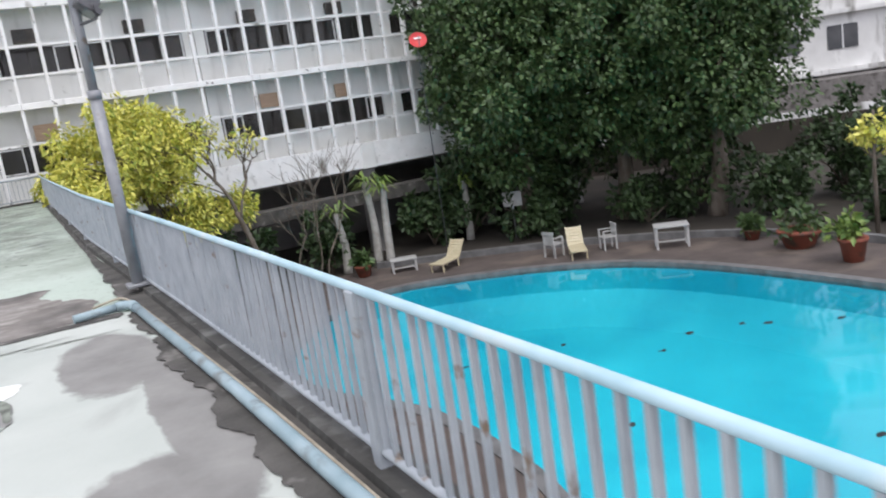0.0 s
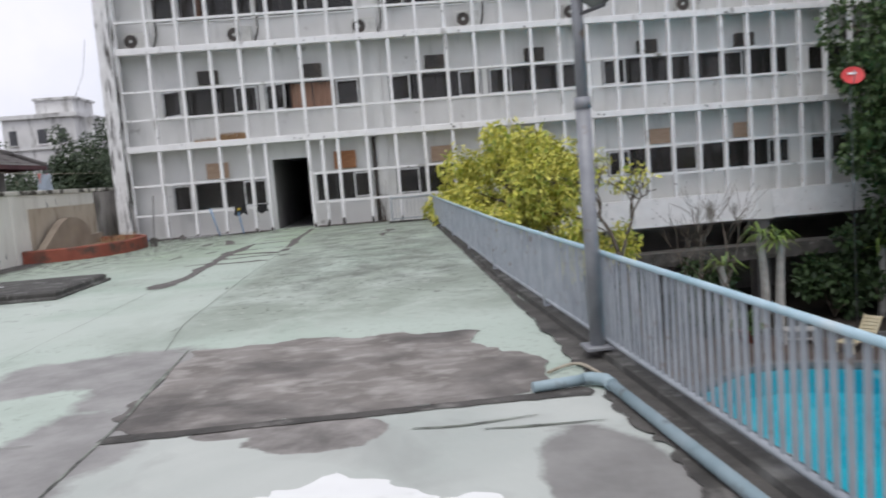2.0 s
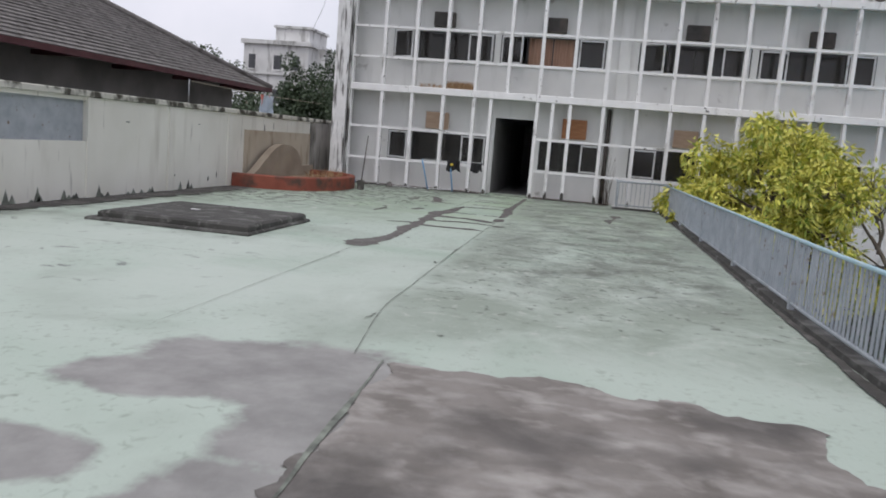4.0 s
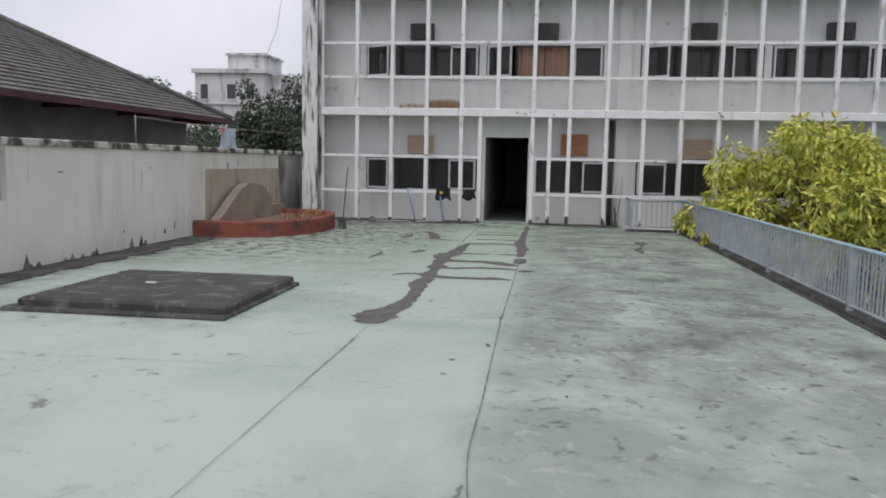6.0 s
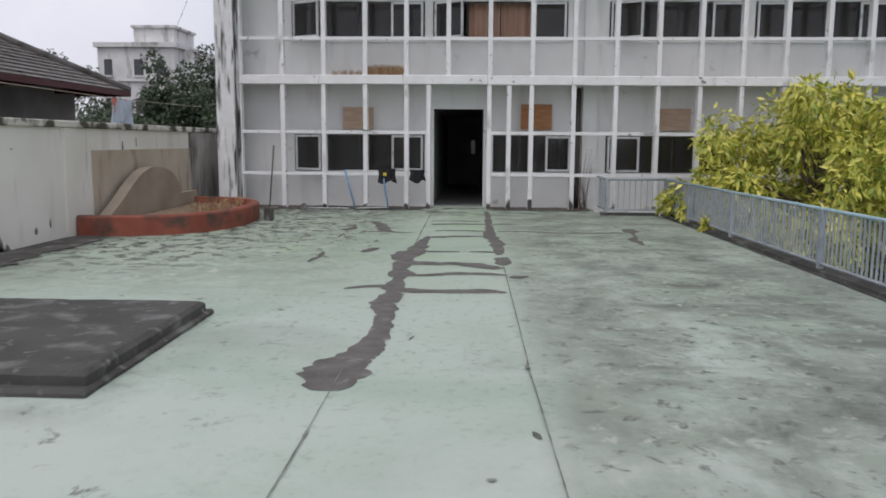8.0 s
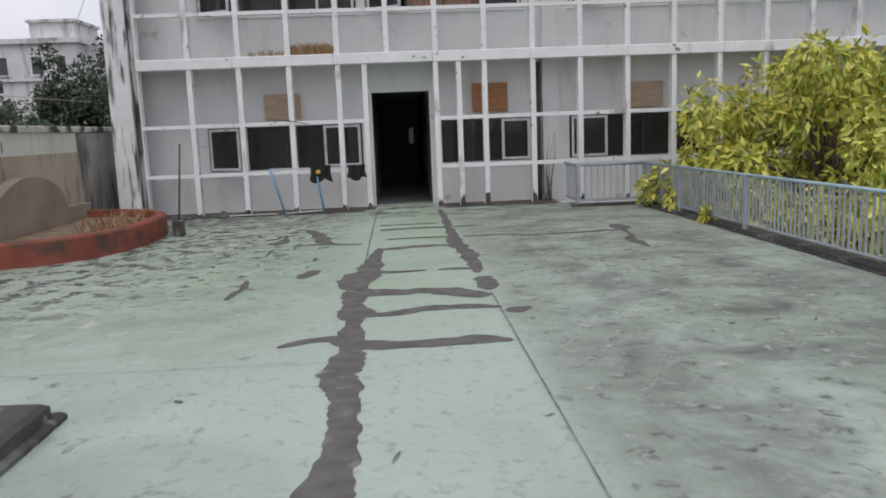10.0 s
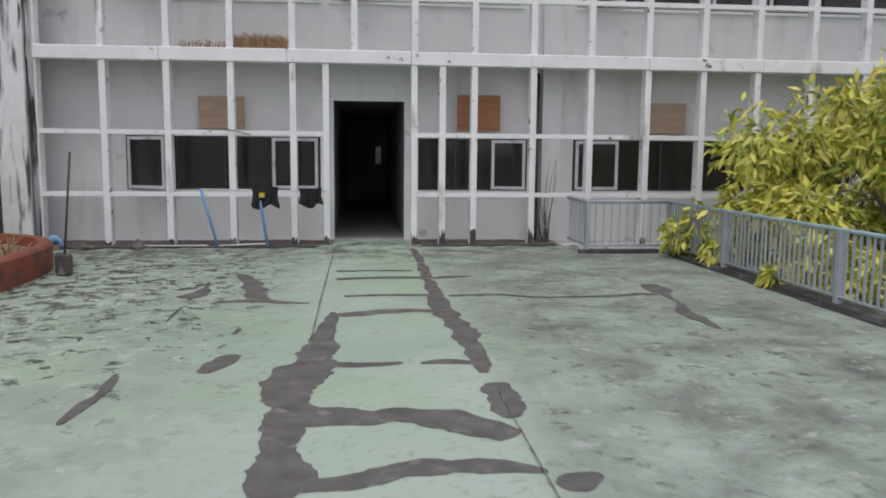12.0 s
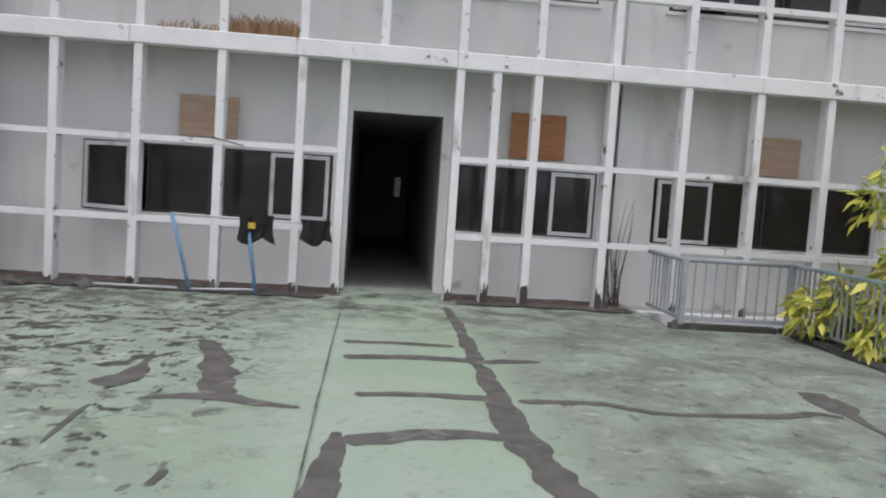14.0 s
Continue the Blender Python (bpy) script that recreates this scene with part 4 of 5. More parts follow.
# towel drying above the wall
bm = bmesh.new()
grid = [[bm.verts.new((LW - 0.05 + 0.02 * math.sin(9 * i / 8 + j), 23.65 + 0.85 * i / 8, 2.28 - 0.5 * j / 5)) for i in range(9)] for j in range(6)]
for j in range(5):
    for i in range(8):
        bm.faces.new((grid[j][i], grid[j][i + 1], grid[j + 1][i + 1], grid[j + 1][i]))
towel = tagged(part("towel", bm, M["towel"]), "washed blue cloth with red pattern hanging over the wall", "towel")
mod = towel.modifiers.new("thick", "SOLIDIFY")
mod.thickness = 0.012
tagged(part("clothes_line", tube([(LW - 0.05, 20.0, 2.30), (LW - 0.05, 24, 2.27), (LW - 0.05, 28.4, 2.32)], 0.006, 5), M["cable"]), "thin clothes line above the wall", "line")
post_w = part("line_post", tube([(LW - 0.05, 20.0, 1.8), (LW - 0.05, 20.0, 2.33)], 0.014, 6), M["steel"])
tagged(post_w, "thin steel post of the clothes line", "post")

# ---- building ----
STOREYS, H = 5, 3.06
X_END = 22.1
COLS = [-8.42] + [-7.43 + 0.945 * k for k in range(9)] + [0.13 + 0.93 * k for k in range(1, 9)] + [7.57 + 0.89 * k for k in range(1, 17)]
MODULES = (-7.35, 0.05, 7.25, 14.35)
base = [k * H for k in range(STOREYS + 1)]


grid_ob = thing("wall_facade", "white painted concrete grid in front of the building facade", "wall", None, "", "structure")
fr = random.Random(21)
for k in range(STOREYS):
    z0, z1 = (0.0 if k == 0 else base[k] - 0.045), base[k + 1] - 0.23
    cols = list(COLS)
    if k == 0:
        cols = [c for c in COLS if abs(c + 3.65) > 0.2] + [-4.09, -2.26]
        cols_ground = cols
    for x in cols:
        zz = z0 if (k or x < 1.3) else -0.02
        part("fin", box(x - 0.05, x + 0.05, F, F + 0.2, zz, z1, m=Matrix.Translation((fr.uniform(-0.008, 0.008), fr.uniform(-0.006, 0.006), 0)), bevel=0.006), M["grid"], grid_ob)
    for h in (0.80, 1.75) if k == 0 else (0.78, 1.68):
        zc = base[k] + h
        spans = [(-8.4, -4.05), (-2.7, X_END)] if k == 0 else [(-8.4, X_END)]
        for a, b in spans:
            n = max(1, int((b - a) / 3.8))
            for j in range(n):
                part("grid_bar", box(a + (b - a) * j / n, a + (b - a) * (j + 1) / n, F + 0.012, F + 0.15, zc - 0.035, zc + 0.035, m=Matrix.Translation((0, 0, fr.uniform(-0.01, 0.01)))), M["grid"], grid_ob)
    n = 16
    for j in range(n):
        a, b = -8.5 + (X_END + 8.5) * j / n, -8.5 + (X_END + 8.5) * (j + 1) / n
        part("ledge_beam", box(a, b - 0.004, F - 0.025, F + 0.17, base[k + 1] - 0.24, base[k + 1] - 0.035, m=Matrix.Translation((0, fr.uniform(-0.008, 0.004), fr.uniform(-0.012, 0.008))), bevel=0.012), M["grid"], grid_ob)
    part("ledge_slab", box(-8.5, X_END, F + 0.17, B, base[k + 1] - 0.16, base[k + 1] - 0.045), M["soffit"], grid_ob, "stained ledge slab, darkened for underside shade")
for x in cols_ground:
    if x < 1.3:
        h = fr.uniform(0.05, 0.16) if x < -4.2 else fr.uniform(0.12, 0.34)
        bm = bmesh.new()
        lo = [bm.verts.new((x - 0.048 + 0.016 * i, F - 0.010, 0.01)) for i in range(7)]
        hi = [bm.verts.new((x - 0.048 + 0.016 * i, F - 0.010, 0.02 + h * fr.uniform(0.25, 1.0))) for i in range(7)]
        for i in range(6):
            bm.faces.new((lo[i], lo[i + 1], hi[i + 1], hi[i]))
        part("foot_stain", bm, M["gutter"], grid_ob, "blackened flaking foot")
part("corner_pier", box(-8.92, -8.50, F - 0.12, F + 0.5, -0.05, base[-1] + 0.6, bevel=0.015), M["pier"], grid_ob, "streaked white corner pier")
part("downpipe", tube([(-8.44, F - 0.02, 0.05), (-8.44, F - 0.02, base[-1])], 0.04, 8), M["pier"], grid_ob)
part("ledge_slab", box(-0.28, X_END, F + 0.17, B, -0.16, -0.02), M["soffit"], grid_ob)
part("apron", box(1.32, X_END, F - 0.03, F + 0.17, -0.95, 0.0), M["grid"], grid_ob, "white apron band under the lowest storey")
part("apron", box(-0.28, 1.32, F - 0.03, F + 0.17, -0.95, 0.0), M["grid"], grid_ob)
part("apron_pier", box(12.05, 12.6, F - 0.10, F + 0.1, -0.97, 0.0), M["backwall"], grid_ob, "grey pier")
part("side_wall", box(-8.92, -8.7, F + 0.5, 40, -0.3, base[-1] + 0.6), M["pier"], grid_ob)
part("side_wall", box(X_END, X_END + 0.2, F, 40, GZ, base[-1] + 0.6), M["pier"], grid_ob)
part("rear_wall", box(-8.7, -4.2, 39.8, 40, -0.3, base[-1] + 0.6), M["pier"], grid_ob)
part("rear_wall", box(-2.6, X_END, 39.8, 40, -0.3, base[-1] + 0.6), M["pier"], grid_ob)
part("rear_wall", box(-4.2, -2.6, 39.8, 40, 2.3, base[-1] + 0.6), M["pier"], grid_ob)
part("roof_slab", box(-8.92, X_END + 0.2, F - 0.1, 40, base[-1] + 0.02, base[-1] + 0.6), M["pier"], grid_ob)

window_count = [0]


def sash(parent, x0, x1, z0, z1, opened=0.0, hinge="left"):
    """A white framed casement, opened by some degrees towards the terrace."""
    w, hgt = x1 - x0, z1 - z0
    m = pose(x0, B - 0.03, z0, 0, 0, -opened) if hinge == "left" else pose(x1, B - 0.03, z0, 0, 0, opened) @ pose(-w, 0, 0)
    bm = bmesh.new()
    t = 0.05
    for a in ((0, t, 0, hgt), (w - t, w, 0, hgt), (t, w - t, 0, t), (t, w - t, hgt - t, hgt)):
        add_box(bm, a[0], a[1], -0.02, 0.02, a[2], a[3], m)
    s = part("casement", bm, M["frame"], parent, "white casement frame" + (" standing open" if opened else ""))
    part("pane", box(t, w - t, -0.003, 0.003, t, hgt - t, m=m), M["glass"], s)


def room_window(x0, x1, k, kinds):
    """Window band of one room: kinds of its panes from left to right: b bare glass, s closed white casement, o open casement, p opened on its right hinge, e empty."""
    window_count[0] += 1
    f = base[k]
    z0, z1 = f + 0.84, f + 1.71
    w = thing("window_%d" % window_count[0], "dark window band with white casements in a grey white wall", "window", None, "", "structure")
    bm = bmesh.new()
    for a in ((x0, x1, z0, z0 + 0.03), (x0, x1, z1 - 0.03, z1), (x0, x0 + 0.03, z0 + 0.03, z1 - 0.03), (x1 - 0.03, x1, z0 + 0.03, z1 - 0.03)):
        add_box(bm, a[0], a[1], B + 0.02, B + 0.09, a[2], a[3])
    part("window_frame", bm, M["darkframe"], w)
    part("window_sill", box(x0 - 0.04, x1 + 0.04, B - 0.05, B + 0.02, z0 - 0.05, z0 - 0.003), M["backwall"], w)
    n = len(kinds)
    for j, c in enumerate(kinds):
        a, b = x0 + 0.03 + (x1 - x0 - 0.06) * j / n, x0 + 0.03 + (x1 - x0 - 0.06) * (j + 1) / n
        if j:
            part("mullion", box(a - 0.015, a + 0.015, B + 0.025, B + 0.075, z0 + 0.03, z1 - 0.03), M["darkframe"], w)
        if c == "b":
            part("pane", box(a + 0.015, b - 0.015, B + 0.045, B + 0.051, z0 + 0.03, z1 - 0.03), M["glass"], w)
        elif c in "sop":
            sash(w, a + 0.01, b - 0.01, z0 + 0.02, z1 - 0.02, {"s": 0.0, "o": 28.0, "p": 24.0}[c], "right" if c == "p" else "left")
    return w


FIRST_FLOOR = [("obbs", "oees"), ("obbs", "sbbs"), ("obbs", "bsbb"), ("sbbs", "bbos")]
PATTERNS = ["obbs", "bsbs", "obsb", "bbsb", "sbbo", "bpbs", "sobb", "bbbs"]


def wall_panel(parent, *dims):
    part("wall_panel", box(*dims), M["backwall"], parent)


for k in range(STOREYS):
    f = base[k]
    zlo, zhi = (-0.02 if k == 0 else f - 0.17), f + H - 0.17
    storey = thing("wall_storey_%d" % (k + 1), "grey white rendered wall behind the concrete grid", "wall", None, "", "structure")
    openings = []
    for j in range(4):
        xo = MODULES[j]
        if k == 0 and j == 0:
            rooms = [(-7.33, -4.22, "obbs"), (-2.60, -0.74, "bbs")]
        else:
            first, second = ("sbbb", "bbsb") if k == 0 and j == 1 else FIRST_FLOOR[j] if k == 1 else (PATTERNS[(k * 3 + j * 2) % 8], PATTERNS[(k * 5 + j * 3 + 1) % 8])
            rooms = [(xo, xo + 3.13, first), (xo + 3.32, xo + 6.45, second)]
        for a, b, kinds in rooms:
            openings.append((a, b))
            room_window(a, b, k, kinds)
    z0, z1 = f + 0.84, f + 1.71
    cuts = sorted(openings)
    edges = [-8.7]
    for a, b in cuts:
        edges += [a, b]
    edges.append(X_END)
    door = (-4.03, -2.80)
    for a, b in zip(edges[0::2], edges[1::2]):
        if k == 0 and a < door[0] < b:
            wall_panel(storey, a, door[0], B, B + 0.15, zlo, zhi)
            wall_panel(storey, door[1], b, B, B + 0.15, zlo, zhi)
            wall_panel(storey, door[0], door[1], B, B + 0.15, 2.31, zhi)
        else:
            wall_panel(storey, a, b, B, B + 0.15, zlo, zhi)
    for a, b in cuts:
        wall_panel(storey, a, b, B, B + 0.15, zlo, z0)
        wall_panel(storey, a, b, B, B + 0.15, z1, zhi)
    for j in range(4):
        xp = MODULES[j] + 6.83
        wall_panel(storey, xp, xp + 0.34, B - 0.12, B, zlo, zhi)
    # rooms behind, unseen; their dark colour stands in for room shade
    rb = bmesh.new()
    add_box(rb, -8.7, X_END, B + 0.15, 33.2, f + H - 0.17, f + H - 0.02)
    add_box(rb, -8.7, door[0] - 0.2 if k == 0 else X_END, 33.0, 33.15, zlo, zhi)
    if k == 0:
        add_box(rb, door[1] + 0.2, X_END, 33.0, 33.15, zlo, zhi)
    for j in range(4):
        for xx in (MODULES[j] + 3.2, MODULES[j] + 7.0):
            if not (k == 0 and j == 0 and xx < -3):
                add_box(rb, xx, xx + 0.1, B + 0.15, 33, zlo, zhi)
    structure("partition", rb, M["inside"], "unseen interior partitions coloured dark behind the windows", "wall")
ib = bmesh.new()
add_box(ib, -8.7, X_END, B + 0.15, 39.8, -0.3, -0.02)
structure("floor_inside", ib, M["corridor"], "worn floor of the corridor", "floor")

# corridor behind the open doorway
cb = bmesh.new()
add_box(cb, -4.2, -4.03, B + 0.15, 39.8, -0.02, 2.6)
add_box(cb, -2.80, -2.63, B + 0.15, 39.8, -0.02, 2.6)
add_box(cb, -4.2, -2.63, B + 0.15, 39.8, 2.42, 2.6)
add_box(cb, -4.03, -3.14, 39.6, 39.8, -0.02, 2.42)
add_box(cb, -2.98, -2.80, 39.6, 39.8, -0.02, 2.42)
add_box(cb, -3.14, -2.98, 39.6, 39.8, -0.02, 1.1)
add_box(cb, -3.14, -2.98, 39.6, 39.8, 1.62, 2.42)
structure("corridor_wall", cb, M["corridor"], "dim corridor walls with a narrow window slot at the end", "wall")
# Unseen block added behind the slot to dim its daylight.
structure("slot_shade_wall", box(-6, -1, 42, 42.2, GZ, 3.2), M["shadowwall"], "added wall block dimming the corridor's window slot", "wall")
dj = thing("door_1", "open doorway into the dark corridor", "door", None, "", "structure")
part("door_jamb", box(-4.045, -4.0, B - 0.02, B + 0.17, 0.004, 2.31), M["backwall"], dj)
part("door_jamb", box(-2.83, -2.785, B - 0.02, B + 0.17, 0.004, 2.31), M["backwall"], dj)
part("threshold", box(-4.0, -2.83, F + 0.05, B + 0.16, 0.002, 0.02), M["green"], dj)

# boards and cooling units in the upper wall openings
for xc, w in ((-5.78, 0.72), (1.62, 0.70), (9.1, 0.7), (12.0, 0.6)):
    ob = thing("plywood_board", "faded brown plywood board closing a wall opening", "board", None, "boards over unit openings")
    part("sheet", box(xc - w / 2, xc + w / 2, B - 0.14, B - 0.115, 1.83, 2.34, bevel=0.004), M["board"], ob)
    part("sleeve", box(xc - w / 2 + 0.02, xc + w / 2 - 0.02, B - 0.115, B, 1.85, 2.32), M["board"], ob)
ob = thing("plywood_board", "orange brown plywood board closing a wall opening", "board", None, "boards over unit openings")
part("sheet", box(-1.96, -1.24, B - 0.14, B - 0.115, 1.84, 2.42, bevel=0.004), M["board2"], ob)
part("sleeve", box(-1.94, -1.26, B - 0.115, B, 1.86, 2.40), M["board2"], ob)
for k in range(1, STOREYS):
    for j in range(4):
        for dx in (1.57, 4.92):
            xc, z = MODULES[j] + dx, base[k] + 1.84
            u = thing("window_air_conditioner", "dusty dark air conditioner box set into the wall", "air conditioner", None, "wall units")
            part("casing", box(xc - 0.32, xc + 0.32, B - 0.22, B - 0.004, z, z + 0.42, bevel=0.012), M["ac"], u)
            gb = bmesh.new()
            for s in range(7):
                add_box(gb, xc - 0.28, xc + 0.10, B - 0.232, B - 0.22, z + 0.04 + 0.05 * s, z + 0.06 + 0.05 * s)
            part("grille", gb, M["darkframe"], u)
for xc in (-8.0, -4.75, -0.75, 2.65, 6.2, 10.0):
    u = thing("condenser_unit", "white outdoor condenser unit with dark round fan on the ledge", "air conditioner", None, "condensers on the ledge")
    z = base[2] - 0.045
    part("casing", box(xc - 0.2, xc + 0.55, B - 0.42, B - 0.14, z, z + 0.55, bevel=0.02), M["acwhite"], u)
    part("fan_guard", tube([(xc, B - 0.43, z + 0.29), (xc, B - 0.40, z + 0.29)], 0.21, 24), M["ac"], u, "dark round fan guard")
    part("fan_hub", tube([(xc, B - 0.445, z + 0.29), (xc, B - 0.43, z + 0.29)], 0.05, 12), M["acwhite"], u)
    part("pipe_run", tube([(xc + 0.6, B - 0.1, z + 0.1), (xc + 0.72, B - 0.06, z + 0.5), (xc + 0.72, B - 0.06, z + 1.6)], 0.025, 6), M["ac"], u)


def curtain(x0, x1, k, mat, label):
    bm = bmesh.new()
    n = int((x1 - x0) * 22)
    top = [(x0 + (x1 - x0) * i / n, B + 0.26 + 0.03 * math.sin(i * 1.3)) for i in range(n + 1)]
    a = [bm.verts.new((x, y, base[k] + 0.75)) for x, y in top]
    b = [bm.verts.new((x, y, base[k] + 1.8)) for x, y in top]
    for i in range(n):
        bm.faces.new((a[i], a[i + 1], b[i + 1], b[i]))
    ob = tagged(part("curtain", bm, mat), label, "curtain")
    s = ob.modifiers.new("thick", "SOLIDIFY")
    s.thickness = 0.006


curtain(-3.2, -1.75, 1, M["curtain"], "faded brown curtain behind an upper window")
curtain(-2.6, -0.76, 0, M["redcurtain"], "dark red curtain behind the window")
curtain(-6.6, -5.4, 2, M["curtain"], "faded brown curtain behind an upper window")
curtain(0.9, 2.4, 2, M["redcurtain"], "dark red curtain behind an upper window")

# drainpipe on the first pier, vent on the left bay
tagged(part("downpipe", tube([(-0.62, B - 0.08, 0.0), (-0.62, B - 0.08, 2.8)], 0.06, 8), M["ac"]), "blackened drainpipe beside the wall pier", "pipe")
tagged(part("wall_vent", box(-8.68, -8.58, F + 0.35, F + 0.62, 2.2, 2.5, bevel=0.01), M["ac"]), "small dark wall vent", "vent")

# twigs and litter along the wall foot
tw = bmesh.new()
tr_ = random.Random(77)
for _ in range(14):
    p0 = Vector((-0.45 + tr_.uniform(-0.08, 0.08), B - 0.3 + tr_.uniform(-0.06, 0.06), 0.0))
    p1 = p0 + Vector((tr_.uniform(-0.25, 0.25), tr_.uniform(-0.15, 0.05), tr_.uniform(0.5, 1.45)))
    add_tube(tw, smooth_path([p0, p0.lerp(p1, 0.5) + Vector((tr_.uniform(-0.06, 0.06), 0, 0)), p1], 3), [0.008, 0.007, 0.006, 0.005, 0.004, 0.003, 0.002], 5)
tagged(part("weed", tw, M["bark"]), "dry leafless weed growing at the wall foot", "weed", "", "stuff")
tagged(part("plastic_bag", tube(smooth_path([(-8.2, 27.35, 0.0), (-8.15, 27.4, 0.1), (-8.05, 27.42, 0.16), (-7.95, 27.4, 0.02)], 3), [0.01, 0.04, 0.06, 0.07, 0.065, 0.075, 0.05, 0.05, 0.03, 0.01], 9), M["bluepole"]), "crumpled blue plastic bag by the wall", "bag")
tagged(part("litter", box(-6.9, -5.9, 27.62, 27.66, 0.013, 0.03), M["frame"]), "thin white strip of wood on the floor", "litter")
tagged(part("cord", tube(smooth_path([(-5.6, F - 0.01, 1.80), (-5.45, F - 0.03, 1.77), (-5.25, F - 0.02, 1.73), (-5.2, B - 0.2, 1.75)], 4), 0.007, 5), M["black"]), "thin dark cord on the concrete grid", "cord")

# ---- laundry rack, broom ----
rack = thing("clothes_rack", "blue tube clothes rack standing before the facade", "clothes rack")
yy = F - 0.22
part("leg", tube([(-5.98, yy, 0.90), (-5.73, yy - 0.05, 0.0)], 0.022, 8), M["bluepole"], rack)
part("leg", tube([(-5.12, yy, 0.90), (-4.98, yy - 0.05, 0.0)], 0.022, 8), M["bluepole"], rack)
part("top_bar", tube([(-6.0, yy, 0.89), (-4.1, yy + 0.02, 0.86)], 0.011, 8), M["frame"], rack)
part("foot_bar", tube([(-5.74, yy - 0.05, 0.03), (-4.98, yy - 0.05, 0.06)], 0.012, 8), M["frame"], rack)


def shirt(x0, x1, z0, z1, label, print_mat=None):
    bm = bmesh.new()
    n, m_ = 10, 6
    rows = []
    for j in range(m_ + 1):
        s = j / m_
        rows.append([bm.verts.new((x0 + (x1 - x0) * (i / n) + 0.02 * math.sin(3 * s + i), yy - 0.02 + 0.025 * math.sin(i * 1.7 + 2 * s), z1 + (z0 - z1) * s * (1 - 0.25 * (0.5 + 0.5 * math.cos(i * 0.75 + x0 * 7)))))
                     for i in range(n + 1)])
    for j in range(m_):
        for i in range(n):
            bm.faces.new((rows[j][i], rows[j][i + 1], rows[j + 1][i + 1], rows[j + 1][i]))
    ob = tagged(part("shirt", bm, M["black"]), label, "clothes", "laundry on the rack")
    s = ob.modifiers.new("thick", "SOLIDIFY")
    s.thickness = 0.02
    if print_mat:
        part("print", box(x0 + 0.12, x0 + 0.2, yy - 0.055, yy - 0.048, z1 - 0.16, z1 - 0.09), print_mat, ob, "yellow print")


shirt(-5.22, -4.80, 0.58, 0.93, "black shirt with yellow print hung on the rack", M["yellowprint"])
shirt(-4.50, -4.14, 0.60, 0.91, "black garment hung on the rack")
broom = thing("broom", "old broom with dark bristles standing on the terrace", "broom")
part("handle", tube([(-7.02, 24.85, 0.2), (-6.92, 24.9, 1.45)], 0.014, 8), M["ac"], broom)
part("broom_head", box(-7.12, -6.94, 24.80, 24.9, 0.0, 0.26, bevel=0.02), M["gutter"], broom)
for x, y in ((-7.6, 27.4), (-8.1, 27.3), (-6.9, 27.5)):
    bm = bmesh.new()
    bmesh.ops.create_icosphere(bm, subdivisions=2, radius=0.09, matrix=pose(x, y, 0.03) @ Matrix.Diagonal((1.4, 0.9, 0.7, 1)))
    for v in bm.verts:
        v.co += Vector((noise.noise(v.co * 7), noise.noise(v.co * 7 + Vector((5, 0, 0))), noise.noise(v.co * 9))) * 0.09
    tagged(part("rubble", bm, M["repair"]), "lump of rubble at the foot of the wall", "rubble", "rubble by the wall")

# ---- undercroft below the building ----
# Wall, pillars and beam are coloured dark to carry the undercroft's shade.
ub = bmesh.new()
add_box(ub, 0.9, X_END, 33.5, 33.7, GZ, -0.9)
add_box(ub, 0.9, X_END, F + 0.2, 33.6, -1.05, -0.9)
structure("undercroft_wall", ub, M["shadowwall"], "recessed wall below the building, coloured dark for its shade", "wall")
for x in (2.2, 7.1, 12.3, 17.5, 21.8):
    structure("undercroft_pillar", box(x - 0.25, x + 0.25, F + 0.1, F + 0.6, GZ, -0.95), M["shadowwall"], "concrete pillar under the building, grey darkened for shade", "pillar")
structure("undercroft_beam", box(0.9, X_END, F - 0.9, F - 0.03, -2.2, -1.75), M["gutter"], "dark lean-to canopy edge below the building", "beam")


# ---- trees ----
def leaves(name, mat, clumps, per, size, seed, parent=None, long=1.8, droop=0.3, label=""):
    """Many small bent leaves round the centres of clumps (x, y, z, radius)."""
    r = np.random.RandomState(seed)
    c = np.repeat(np.array(clumps), per, axis=0)
    n = len(c)
    d = r.normal(size=(n, 3))
    d /= np.linalg.norm(d, axis=1)[:, None]
    p = c[:, :3] + d * (c[:, 3] * r.uniform(0.35, 1.0, n) ** 0.6)[:, None]
    u = d * 0.7 + r.normal(size=(n, 3)) * 0.6
    u[:, 2] -= droop
    u /= np.linalg.norm(u, axis=1)[:, None]
    w = np.cross(u, r.normal(size=(n, 3)) + np.array([0, 0, 1.2]))
    w /= np.linalg.norm(w, axis=1)[:, None] + 1e-6
    nn = np.cross(w, u)
    s = (size * r.uniform(0.6, 1.3, n))[:, None]
    hw = s * 0.5 / long * 1.0
    v = np.stack([p, p + u * s * 0.45 + w * hw + nn * s * 0.05, p + u * s, p + u * s * 0.45 - w * hw + nn * s * 0.05], axis=1).reshape(-1, 3)
    me = bpy.data.meshes.new(name)
    me.from_pydata(v.tolist(), [], [(4 * i, 4 * i + 1, 4 * i + 2, 4 * i + 3) for i in range(n)])
    me.materials.append(mat)
    ob = new(name, me)
    if parent is not None:
        ob.parent = parent
    return tagged(ob, label)


